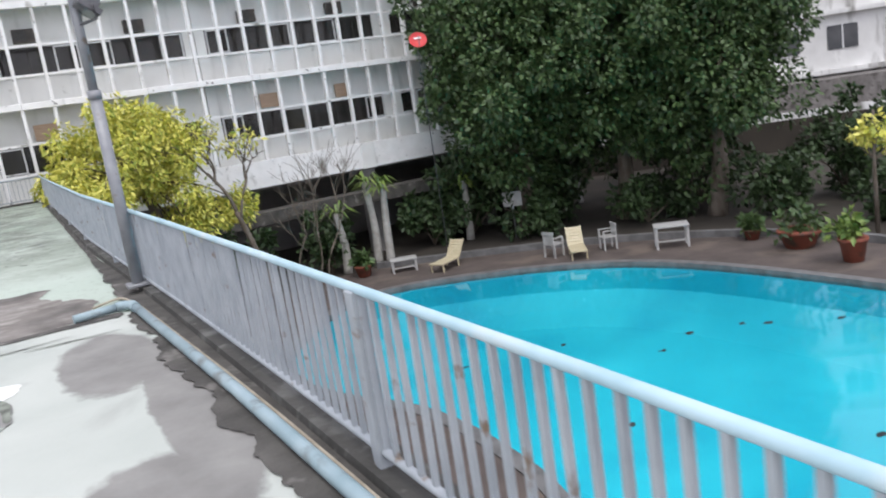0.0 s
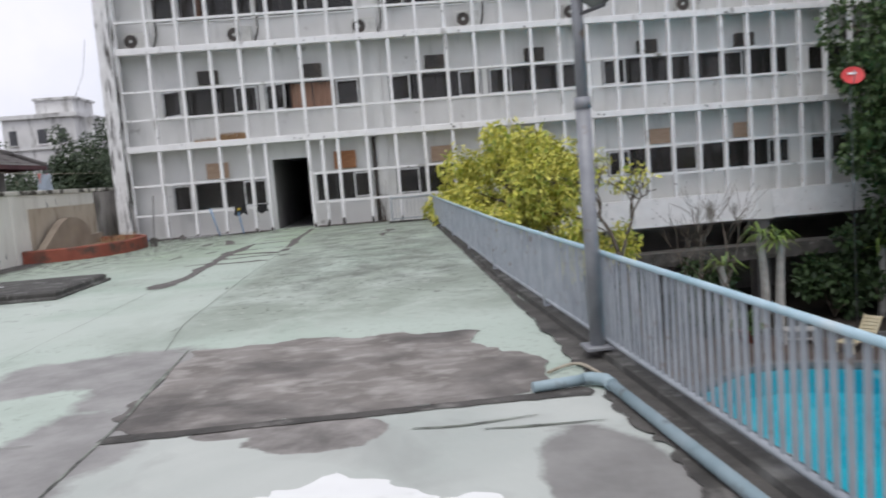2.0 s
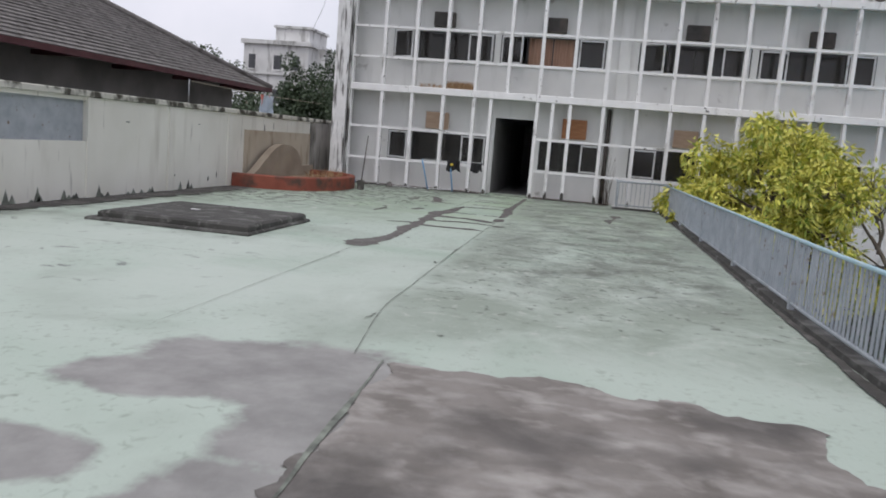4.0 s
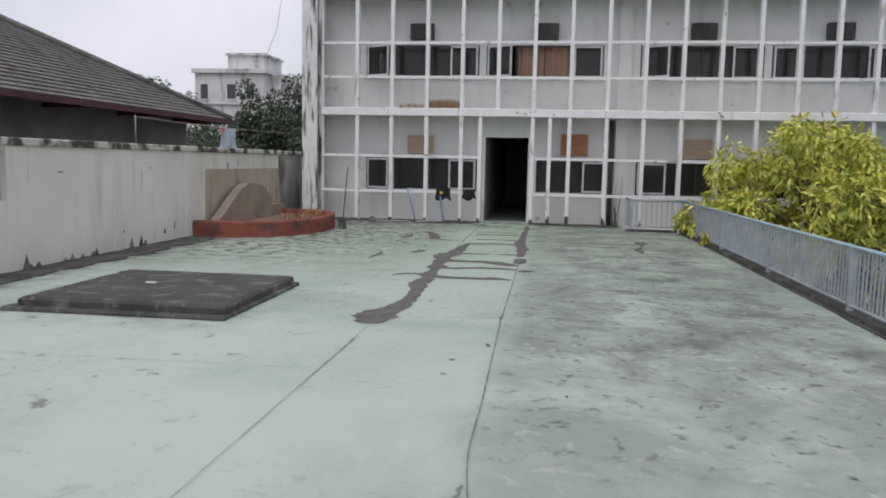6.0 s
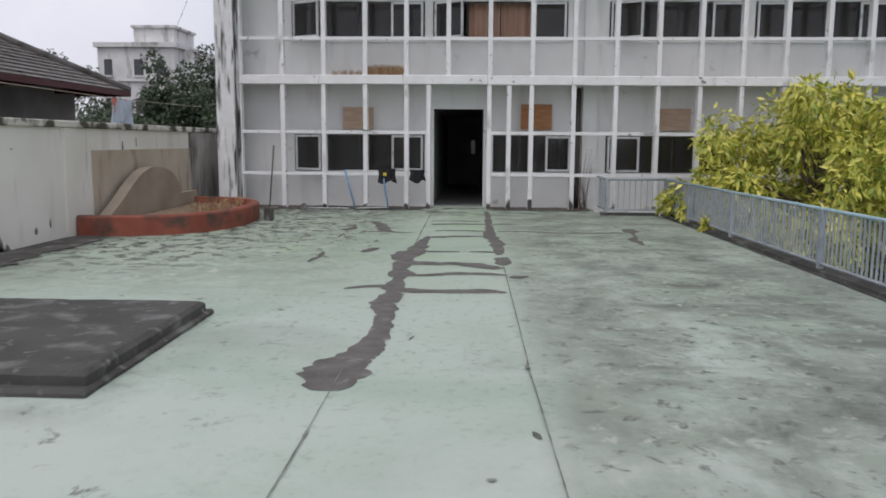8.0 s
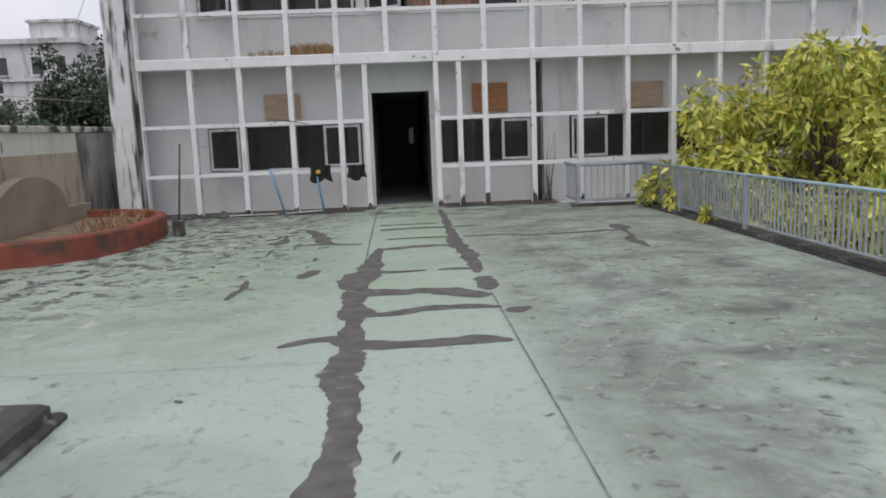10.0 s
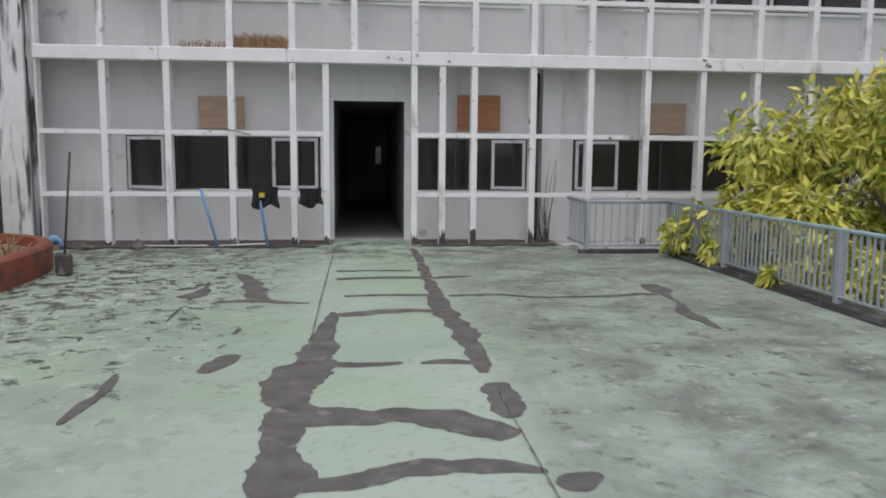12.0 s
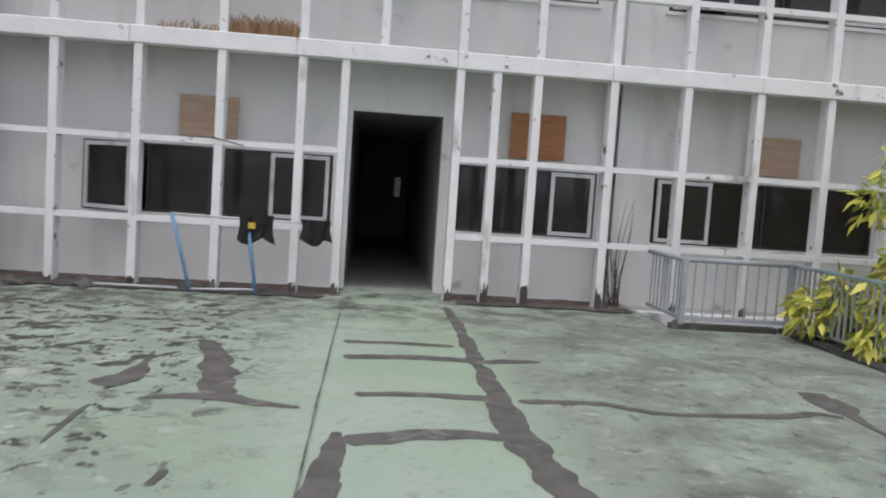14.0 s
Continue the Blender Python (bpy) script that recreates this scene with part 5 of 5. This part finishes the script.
def crown_clumps(cx, cy, cz, rx, ry, rz, n, rad, seed, hollow=0.45):
    r = random.Random(seed)
    out = []
    while len(out) < n:
        d = Vector((r.gauss(0, 1), r.gauss(0, 1), r.gauss(0, 1))).normalized()
        t = r.uniform(hollow, 1.0)
        wob = 1 + 0.28 * noise.noise(d * 1.8 + Vector((seed, 0, 0)))
        out.append((cx + d.x * rx * t * wob, cy + d.y * ry * t * wob, cz + d.z * rz * t * wob, rad * r.uniform(0.6, 1.3)))
    return out


def branches(bm, root, tips, r0, seed, sag=0.15):
    r = random.Random(seed)
    for tip in tips:
        a, b = Vector(root), Vector(tip)
        mid = a.lerp(b, 0.5) + Vector((r.uniform(-0.3, 0.3), r.uniform(-0.3, 0.3), sag * (b - a).length))
        pts = smooth_path([a, mid, b], 5)
        add_tube(bm, pts, [r0 * (1 - 0.85 * i / (len(pts) - 1)) for i in range(len(pts))], 6)


# yellow-leaved tree leaning over the railing
yt = thing("yellow_tree", "bushy tree with yellow green leaves growing up past the railing", "tree")
bm = bmesh.new()
add_tube(bm, smooth_path([(4.3, 24.6, GZ), (4.1, 24.7, -2), (3.7, 24.8, -0.2), (3.4, 25.0, 0.8)], 5), [0.16, 0.155, 0.15, 0.148, 0.145, 0.14, 0.138, 0.135, 0.13, 0.128, 0.125, 0.12, 0.11, 0.1, 0.09, 0.08], 10)
yc = crown_clumps(3.55, 24.9, 1.15, 2.25, 2.2, 1.6, 120, 0.42, 2, 0.5) + crown_clumps(5.2, 24.0, -0.9, 1.6, 1.3, 0.9, 26, 0.4, 3, 0.4) + crown_clumps(1.6, 25.4, 0.55, 0.5, 0.9, 0.6, 12, 0.28, 4, 0.3) + crown_clumps(2.5, 22.7, -0.1, 0.9, 1.7, 0.6, 26, 0.34, 6, 0.2)
yc += [(1.15, 25.2, 0.25, 0.2), (1.0, 26.1, 0.35, 0.25), (1.1, 23.6, 0.1, 0.14), (1.2, 25.8, 0.6, 0.25)]
branches(bm, (3.7, 24.8, -0.1), [c[:3] for c in yc[::5]], 0.06, 5)
part("trunk", bm, M["bark"], yt)
leaves("crown", M["leafyellow"], yc, 135, 0.19, 12, yt, 2.9, 0.75, "yellow green drooping leaves")

# nearly bare shrub beside it
bt = thing("bare_tree", "thin grey tree with bare twigs and few leaves", "tree")
bm = bmesh.new()
br = random.Random(31)
fine = []


def grow(bm, base_at, way, length, radius, depth):
    """A limb that bends and forks into thinner ones."""
    mid = base_at + way * length * 0.5 + Vector((br.gauss(0, 0.06), br.gauss(0, 0.06), 0)) * length
    tip = base_at + way * length + Vector((br.gauss(0, 0.1), br.gauss(0, 0.1), 0.05)) * length
    add_tube(bm, smooth_path([base_at, mid, tip], 3), [radius * (1 - 0.06 * i) for i in range(7)], 6 if depth > 1 else 4)
    if depth == 0:
        fine.append(tip)
        return
    for _ in range(3 if depth > 1 else 4):
        turned = (way + Vector((br.gauss(0, 0.55), br.gauss(0, 0.5), br.gauss(0.1, 0.3)))).normalized()
        grow(bm, base_at.lerp(tip, br.uniform(0.65, 1.0)), turned, length * br.uniform(0.5, 0.8), radius * 0.58, depth - 1)


add_tube(bm, smooth_path([(6.6, 23.0, GZ), (6.3, 23.1, -2.6), (5.9, 23.2, -1.1)], 4), [0.1, 0.098, 0.094, 0.09, 0.087, 0.084, 0.08, 0.077, 0.074], 8)
grow(bm, Vector((5.92, 23.2, -1.15)), Vector((-0.35, 0.1, 1)).normalized(), 1.3, 0.065, 3)
grow(bm, Vector((6.0, 23.2, -1.4)), Vector((0.3, 0.1, 1)).normalized(), 1.2, 0.055, 3)
leafy = len(fine)
for x, y, lean in ((7.9, 24.0, -0.2), (8.3, 24.2, 0.25), (8.6, 23.8, 0.5)):
    grow(bm, Vector((x, y, GZ)), Vector((lean * 0.5, 0, 1)).normalized(), 1.9, 0.035, 3)
part("trunk", bm, M["bark"], bt)
leaves("crown", M["leafyellow"], [(*t, 0.2) for t in fine[:leafy:2]], 9, 0.17, 15, bt, 2.2, 0.5)

# big dark trees beyond the pool
for i, (x, y, z, rx, rz, n) in enumerate(((17.0, 24.7, 3.0, 3.5, 5.6, 170), (20.3, 22.8, 3.8, 4.4, 6.4, 220), (21.9, 19.7, 3.2, 3.3, 6.0, 180), (25.2, 24.6, 3.5, 4.3, 6.6, 120))):
    t = thing("broadleaf_tree", "large dark green broadleaf tree behind the pool", "tree", None, "trees behind the pool")
    bm = bmesh.new()
    tr = smooth_path([(x, y, GZ), (x + 0.2, y - 0.1, -2), (x - 0.1, y + 0.1, z - 1.5), (x, y, z + 2.5)], 4)
    add_tube(bm, tr, [0.36 - 0.022 * k for k in range(len(tr))], 10)
    cl = crown_clumps(x, y, z, rx, rx, rz, int(n * 0.85), 0.85, 40 + i, 0.5)
    branches(bm, (x, y, z - 2.2), [c[:3] for c in cl[::8]], 0.13, 50 + i)
    part("trunk", bm, M["bark"], t)
    leaves("crown", M["leafdark"], cl, 330, 0.22, 60 + i, t, 1.7, 0.35)

# undergrowth, palms, pots
# The first, larger shrubs are added to darken the gap below the crowns.
for i, (x, y, z, rx, rz, n) in enumerate(((19.5, 25.5, -2.4, 3.0, 1.9, 34), (23.5, 22.0, -2.4, 3.0, 1.9, 34), (26.0, 17.5, -2.4, 2.6, 1.9, 28), (15.5, 26.4, -2.6, 2.4, 1.7, 24), (24.5, 14.0, -2.7, 1.8, 1.5, 16), (14.0, 26.6, -3.2, 1.6, 0.9, 14), (17.2, 24.0, -3.4, 1.8, 0.8, 16), (20.2, 21.4, -3.4, 1.7, 0.8, 14), (22.6, 17.6, -3.3, 1.5, 0.9, 14), (9.5, 26.0, -3.0, 1.0, 0.9, 8), (23.2, 13.8, -3.3, 1.3, 0.9, 12), (6.2, 26.2, -2.7, 1.3, 1.2, 10))):
    t = thing("shrub", "green undergrowth behind the pool deck, darkened for tree shade", "shrub", None, "undergrowth")
    t.location = (0, 0, 0)
    bm = bmesh.new()
    cl = crown_clumps(x, y, z, rx, rx * 0.7, rz, n, 0.5, 80 + i, 0.2)
    branches(bm, (x, y, GZ), [c[:3] for c in cl[::2]], 0.04, 90 + i)
    part("stem", bm, M["bark"], t)
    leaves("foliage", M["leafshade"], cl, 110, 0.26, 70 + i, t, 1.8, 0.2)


def palm(x, y, h, seed, stems):
    t = thing("palm", "slim palm with pale trunk beside the deck", "palm tree", None, "palms by the building")
    r = random.Random(seed)
    for _ in range(stems):
        px, py, hh = x + r.uniform(-0.25, 0.25), y + r.uniform(-0.2, 0.2), h * r.uniform(0.8, 1.05)
        part("trunk", tube(smooth_path([(px, py, GZ), (px + 0.05, py, GZ + hh * 0.5), (px + r.uniform(-0.15, 0.15), py, GZ + hh)], 4), [0.17 - 0.008 * k for k in range(9)], 9), M["palebark"], t)
        fb = bmesh.new()
        for k in range(26):
            a, l, up = r.uniform(0, 6.28), r.uniform(0.5, 0.95), r.uniform(-0.2, 0.8)
            d = Vector((math.cos(a), math.sin(a), 0))
            s = Vector((-d.y, d.x, 0)) * 0.045
            o = Vector((px, py, GZ + hh))
            q = [o, o + d * l * 0.5 + Vector((0, 0, up * 0.5)), o + d * l + Vector((0, 0, up * 0.4 - 0.25))]
            v = [fb.verts.new(c) for c in (q[0] - s * 0.4, q[0] + s * 0.4, q[1] + s, q[1] - s, q[2])]
            fb.faces.new((v[0], v[1], v[2], v[3]))
            fb.faces.new((v[3], v[2], v[4]))
        part("frond_crown", fb, M["leafmid"], t)


palm(11.3, 25.4, 3.1, 1, 2)
palm(9.6, 25.2, 2.7, 2, 1)
palm(15.4, 26.0, 2.6, 3, 1)


def potted(x, y, rad, h, leafh, seed, mat):
    t = thing("potted_plant", "terracotta pot with a leafy plant on the pool deck", "potted plant", None, "pots on the deck")
    part("pot", tube([(x, y, GZ + 0.03), (x, y, GZ + 0.03 + h * 0.85), (x, y, GZ + 0.03 + h * 0.86), (x, y, GZ + 0.03 + h)], [rad * 0.7, rad, rad * 1.1, rad * 1.1], 16), M["terracotta"], t)
    if leafh:
        cl = crown_clumps(x, y, GZ + h + leafh * 0.55, rad * 1.2, rad * 1.2, leafh * 0.5, 8, rad * 0.7, seed, 0.2)
        leaves("foliage", mat, cl, 40, 0.24, seed, t, 2.0, 0.0)


potted(18.4, 12.1, 0.33, 0.62, 0.6, 4, M["leafmid"])
potted(19.1, 14.2, 0.55, 0.5, 0.35, 5, M["leafdark"])
potted(19.3, 16.0, 0.25, 0.32, 0.3, 6, M["leafdark"])
potted(10.0, 24.3, 0.3, 0.4, 0.4, 7, M["leafdark"])
t = thing("young_tree", "young tree with bright yellow green leaves beyond the deck", "tree")
bm = bmesh.new()
cl = crown_clumps(21.4, 13.4, -1.6, 0.6, 0.6, 0.9, 9, 0.26, 44, 0.3)
add_tube(bm, [(21.4, 13.4, GZ), (21.35, 13.4, -2.5), (21.4, 13.4, -0.8)], [0.07, 0.055, 0.03], 8)
branches(bm, (21.36, 13.4, -2.2), [c[:3] for c in cl], 0.025, 3)
part("trunk", bm, M["bark"], t)
leaves("crown", M["leafyellow"], cl, 34, 0.22, 45, t, 2.0, 0.4)

# low pale kerb behind the deck, its tree shade put into a dark colour
kb = bmesh.new()
line = [(10.8, 25.0), (14.1, 22.7), (17.0, 20.2), (19.0, 17.6), (20.1, 15.0), (20.3, 12.0), (20.0, 8.0)]
path = smooth_path([(x, y, 0) for x, y in line], 6)
for a, b in zip(path, path[1:]):
    d = (b - a).normalized() * 0.11
    s = Vector((-d.y, d.x, 0))
    v = [kb.verts.new((p.x, p.y, z)) for z in (GZ - 0.02, GZ + 0.24) for p in (a - s, b - s, b + s, a + s)]
    for f in ((4, 5, 6, 7), (0, 1, 5, 4), (2, 3, 7, 6), (1, 2, 6, 5), (3, 0, 4, 7)):
        kb.faces.new([v[i] for i in f])
structure("deck_kerb", kb, M["coping_dark"], "low pale kerb between deck and planting, coloured dark for tree shade", "kerb")


# ---- pool furniture ----
def lounger(m):
    t = thing("sun_lounger", "cream plastic sun lounger with raised back on the pool deck", "lounger", m, "loungers by the pool")
    part("bed", box(-0.3, 0.3, -0.75, 0.5, 0.30, 0.35, bevel=0.01), M["lounger"], t)
    bm = bmesh.new()
    bmx = pose(0, 0.48, 0.33, 52, 0, 0)
    for i in range(6):
        part("slat", box(-0.26, 0.26, 0.02 + 0.125 * i, 0.125 + 0.125 * i, -0.018, 0.018, m=bmx), M["lounger"], t)
    add_box(bm, -0.3, -0.26, 0, 0.78, -0.03, 0.025, bmx)
    add_box(bm, 0.26, 0.3, 0, 0.78, -0.03, 0.025, bmx)
    part("back_frame", bm, M["lounger"], t)
    for x in (-0.27, 0.27):
        for y in (-0.65, 0.4):
            part("leg", box(x - 0.025, x + 0.025, y - 0.03, y + 0.03, 0, 0.3), M["lounger"], t)
    return t


DZ = GZ + 0.03
lounger(pose(12.2, 22.4, DZ, 0, 0, -62) @ Matrix.Scale(0.86, 4))
lounger(pose(15.4, 19.5, DZ, 0, 0, -32) @ Matrix.Scale(0.86, 4))


def plastic_chair(m):
    t = thing("plastic_chair", "white plastic garden chair on the pool deck, darkened for tree shade", "chair", m, "chairs by the pool")
    part("seat", box(-0.24, 0.24, -0.22, 0.22, 0.40, 0.44, bevel=0.01), M["whiteplastic"], t)
    bm = bmesh.new()
    for i in range(5):
        add_box(bm, -0.22 + 0.095 * i, -0.16 + 0.095 * i, 0.2, 0.23, 0.44, 0.78)
    add_box(bm, -0.24, 0.24, 0.19, 0.24, 0.76, 0.84)
    part("backrest", bm, M["whiteplastic"], t)
    for x in (-0.22, 0.22):
        part("armrest", box(x - 0.03, x + 0.03, -0.22, 0.2, 0.62, 0.65), M["whiteplastic"], t)
        for y in (-0.2, 0.2):
            part("leg", box(x - 0.025, x + 0.025, y - 0.025, y + 0.025, 0, 0.62 if y < 0 else 0.42), M["whiteplastic"], t)
    return t


c0 = plastic_chair(pose(15.0, 20.2, DZ, 0, 0, 100))
copy_thing(c0, pose(16.5, 19.3, DZ, 0, 0, -110))


def garden_table(m, w, d, h, label):
    t = thing("garden_table", label, "table", m)
    part("tabletop", box(-w / 2, w / 2, -d / 2, d / 2, h - 0.06, h, bevel=0.01), M["whiteplastic"], t)
    part("rail", box(-w / 2 + 0.05, w / 2 - 0.05, -d / 2 + 0.06, -d / 2 + 0.09, h * 0.3, h * 0.3 + 0.05), M["whiteplastic"], t)
    for x in (-1, 1):
        for y in (-1, 1):
            part("leg", box(x * (w / 2 - 0.06) - 0.035, x * (w / 2 - 0.06) + 0.035, y * (d / 2 - 0.06) - 0.035, y * (d / 2 - 0.06) + 0.035, 0, h - 0.06), M["whiteplastic"], t)


garden_table(pose(17.6, 17.6, DZ, 0, 0, -38), 1.05, 0.65, 0.72, "white garden table on the pool deck, darkened for tree shade")
garden_table(pose(11.2, 23.6, DZ, 0, 0, -20), 0.9, 0.5, 0.45, "low white side table on the pool deck")
sg = thing("notice_board", "pale grey notice board on a post under the trees", "sign")
part("panel", box(-0.35, 0.35, -0.02, 0.02, 1.2, 1.75, m=pose(16.3, 24.3, GZ, 0, 0, -35)), M["whiteplastic"], sg)
part("post", tube([(16.3, 24.33, GZ), (16.3, 24.33, GZ + 1.7)], 0.04, 8), M["steel"], sg)

# red satellite dish fixed to the facade
dish = thing("satellite_dish", "red satellite dish with a white marking on a tall steel mast", "satellite dish")
bm = bmesh.new()
dm = pose(12.95, 23.5, 3.2, 62, 0, -20) @ Matrix.Scale(0.65, 4)
prev = None
for j in range(6):
    r_ = 0.08 + 0.36 * j / 5
    ring = [bm.verts.new(dm @ Vector((r_ * 1.05 * math.cos(a), r_ * math.sin(a), 0.5 * r_ * r_))) for a in (2 * math.pi * k / 24 for k in range(24))]
    if prev:
        bridge(bm, prev, ring)
    else:
        bm.faces.new(ring)
    prev = ring
bowl = part("bowl", bm, M["reddish"], dish, "red painted bowl")
bowl.modifiers.new("thick", "SOLIDIFY").thickness = 0.01
part("marking", box(-0.2, 0.16, 0.06, 0.16, 0.08, 0.085, m=dm), M["whitemark"], dish, "white bar marking")
part("arm", tube([dm @ Vector((0, -0.4, 0.1)), dm @ Vector((0, -0.2, 0.4)), dm @ Vector((0, 0, 0.5))], 0.014, 6), M["steel"], dish)
part("bracket", tube([(12.95, 23.62, 3.2), (12.98, 23.66, 2.9), (12.98, 23.66, GZ)], 0.016, 8), M["lampmetal"], dish)

# ---- neighbouring house with hipped roof ----
house = thing("house", "old single storey house with grey hipped roof beyond the boundary wall", "house")
ex0, ex1, ey0, ey1, ez, rise = -24.0, -11.3, 2.0, 28.6, 2.68, 3.3
hw = (ex1 - ex0) / 2
xm = (ex0 + ex1) / 2
bm = bmesh.new()
c = [bm.verts.new(p) for p in ((ex0, ey0, ez), (ex1, ey0, ez), (ex1, ey1, ez), (ex0, ey1, ez), (xm, ey0 + hw, ez + rise), (xm, ey1 - hw, ez + rise))]
for f in ((0, 1, 4), (1, 2, 5, 4), (2, 3, 5), (3, 0, 4, 5)):
    bm.faces.new([c[i] for i in f])
roof = part("roof", bm, M["roof"], house, "weathered grey tile roof")
roof.modifiers.new("thick", "SOLIDIFY").thickness = 0.06
# courses of tiles on the slope towards the terrace
tile_bm = bmesh.new()
for i in range(34):
    s = i / 34
    x = ex1 - hw * s
    add_box(tile_bm, x - 0.02, x + 0.03, ey0 + hw * s, ey1 - hw * s, ez + rise * s + 0.0, ez + rise * s + 0.018)
for i in range(34):
    s = i / 34
    y = ey1 - hw * s
    add_box(tile_bm, ex0 + hw * s, ex1 - hw * s, y - 0.02, y + 0.03, ez + rise * s + 0.0, ez + rise * s + 0.018)
tagged(part("tile_relief", tile_bm, M["roof"], house), "", "", "", "stuff")
part("hip_ridge", tube([(ex1, ey1, ez + 0.03), (xm, ey1 - hw, ez + rise + 0.03)], 0.09, 8), M["roof"], house)
fb = bmesh.new()
add_box(fb, ex1 - 0.02, ex1 + 0.03, ey0, ey1, ez - 0.12, ez + 0.01)
add_box(fb, ex0, ex1, ey1 - 0.02, ey1 + 0.03, ez - 0.12, ez + 0.01)
part("fascia", fb, M["maroon"], house, "maroon painted fascia board")
# Eave shade is in this wall's dark colour.
part("wall", box(ex0 + 1, ex1 - 1.2, ey0 + 1, ey1 - 0.3, GZ, ez + 0.2), M["shadowwall"], house)
for k in range(9):
    part("rafter", box(ex1 - 1.2, ex1 - 0.03, ey0 + 3 + 2.8 * k, ey0 + 3.12 + 2.8 * k, ez - 0.12, ez - 0.02), M["maroon"], house)
for k in range(5):
    w = part("window", box(ex1 - 1.22, ex1 - 1.17, ey0 + 4 + 4.6 * k, ey0 + 6 + 4.6 * k, 0.3, 1.9), M["farwindow"], house)

# ---- far apartment building ----
far = thing("apartment_building", "stained white apartment building far beyond the trees", "building", pose(-31.6, 70.0, 0, 0, 0, 0))
part("wall", box(0, 5.9, 0, 24, GZ, 8.5), M["farwall"], far)
part("roof", box(-0.2, 6.2, -0.25, 24, 8.5, 8.85), M["farwall"], far)
part("penthouse", box(2.6, 5.7, 0.6, 5, 8.85, 10.0), M["farwall"], far)
part("penthouse_roof", box(2.45, 5.85, 0.45, 5.2, 10.0, 10.2), M["farwall"], far)
for fl in range(4):
    z = 6.9 - 2.9 * fl
    part("ledge", box(-0.12, 6.02, -0.18, 0.0, z - 0.95, z - 0.75), M["farwall"], far)
    for x0, x1 in ((0.5, 1.1), (2.8, 3.5), (4.5, 5.1)):
        w = part("window", box(x0, x1, -0.05, 0.02, z - 0.5, z + 0.7), M["farwindow"], far)
        part("sill", box(x0 - 0.1, x1 + 0.1, -0.22, -0.05, z - 0.62, z - 0.5), M["farwall"], w)
    part("balcony", box(5.9, 6.9, 1.5, 23.5, z - 1.0, z - 0.1), M["farwall"], far)
    for k in range(6):
        part("window", box(5.88, 5.95, 2.4 + 3.6 * k, 4.6 + 3.6 * k, z - 0.1, z + 1.1), M["farwindow"], far)
        part("balcony_fin", box(5.9, 6.8, 1.6 + 3.6 * k, 1.8 + 3.6 * k, z - 0.1, z + 1.6), M["farwall"], far)
part("mast", tube([(5.4, 2, 10.2), (6.3, 2, 12.2), (6.8, 2, 15.0)], 0.02, 5), M["steel"], far)
for i, (x, y, z, rx, rz, n) in enumerate(((-17.6, 47, 2.5, 1.9, 2.9, 60), (-15.0, 46, 2.3, 1.5, 3.3, 60), (-27.0, 54, 4.9, 2.8, 1.5, 46), (-12.8, 42, 1.6, 1.5, 2.4, 40), (-21.5, 49, 1.9, 2.6, 1.6, 50), (-18.5, 44.5, 1.2, 2.4, 1.4, 40))):
    t = thing("far_tree", "grey green tree beyond the boundary wall", "tree", None, "trees beyond the wall")
    bm = bmesh.new()
    cl = crown_clumps(x, y, z, rx, rx, rz, n, 0.6, 110 + i, 0.2)
    add_tube(bm, [(x, y, GZ), (x + 0.1, y, z - 1), (x, y, z + 1)], [0.2, 0.14, 0.06], 7)
    branches(bm, (x, y, z - 1.5), [c[:3] for c in cl[::4]], 0.06, 120 + i)
    part("trunk", bm, M["bark"], t)
    leaves("crown", M["leaffar"], cl, 170, 0.2, 130 + i, t, 2.0, 0.3)
structure("wall_yard", box(-14, -8.92, 34, 34.2, GZ, 1.5), M["pier"], "stained yard wall behind the terrace", "wall")

# ---- white building beyond the pool ----
wb = thing("apartment_building", "white apartment building beyond the pool trees", "building", pose(36.0, 33.0, -1.5, 0, 0, -36))
part("wall", box(-16, 16, 0, 10, 0.6, 14), M["farwall"], wb)
# Lower wall and pillars coloured dark for the covered terrace's shade.
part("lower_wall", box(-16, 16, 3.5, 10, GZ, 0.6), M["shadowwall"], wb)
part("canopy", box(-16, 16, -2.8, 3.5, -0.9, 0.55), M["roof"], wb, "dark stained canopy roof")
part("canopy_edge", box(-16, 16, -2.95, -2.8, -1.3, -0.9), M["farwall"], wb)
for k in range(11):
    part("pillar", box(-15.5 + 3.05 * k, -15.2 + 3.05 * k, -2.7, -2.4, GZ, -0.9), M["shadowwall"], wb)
for fl in range(4):
    part("ledge", box(-16, 16, -0.35, 0, 0.7 + 3.2 * fl, 0.95 + 3.2 * fl), M["farwall"], wb)
    for k in range(10):
        w = part("window", box(-15 + 3.1 * k, -13.4 + 3.1 * k, -0.05, 0.02, 2.0 + 3.2 * fl, 3.3 + 3.2 * fl), M["farwindow"], wb)
        part("frame", box(-14.25 + 3.1 * k, -14.17 + 3.1 * k, -0.09, -0.05, 2.0 + 3.2 * fl, 3.3 + 3.2 * fl), M["frame"], w)
# Wall added in near-black to deepen the shade seen under the trees.
structure("backing_wall", box(-16, 16, -4.0, -3.8, GZ, GZ + 1.6, m=pose(36.0, 33.0, 0, 0, 0, -36)), M["ground"], "added dark wall standing in for shade behind the trees", "wall")
structure("wall_east", box(21.5, 21.7, -14, 9.0, GZ, -1.6), M["shadowwall"], "plain wall closing the pool yard", "wall")
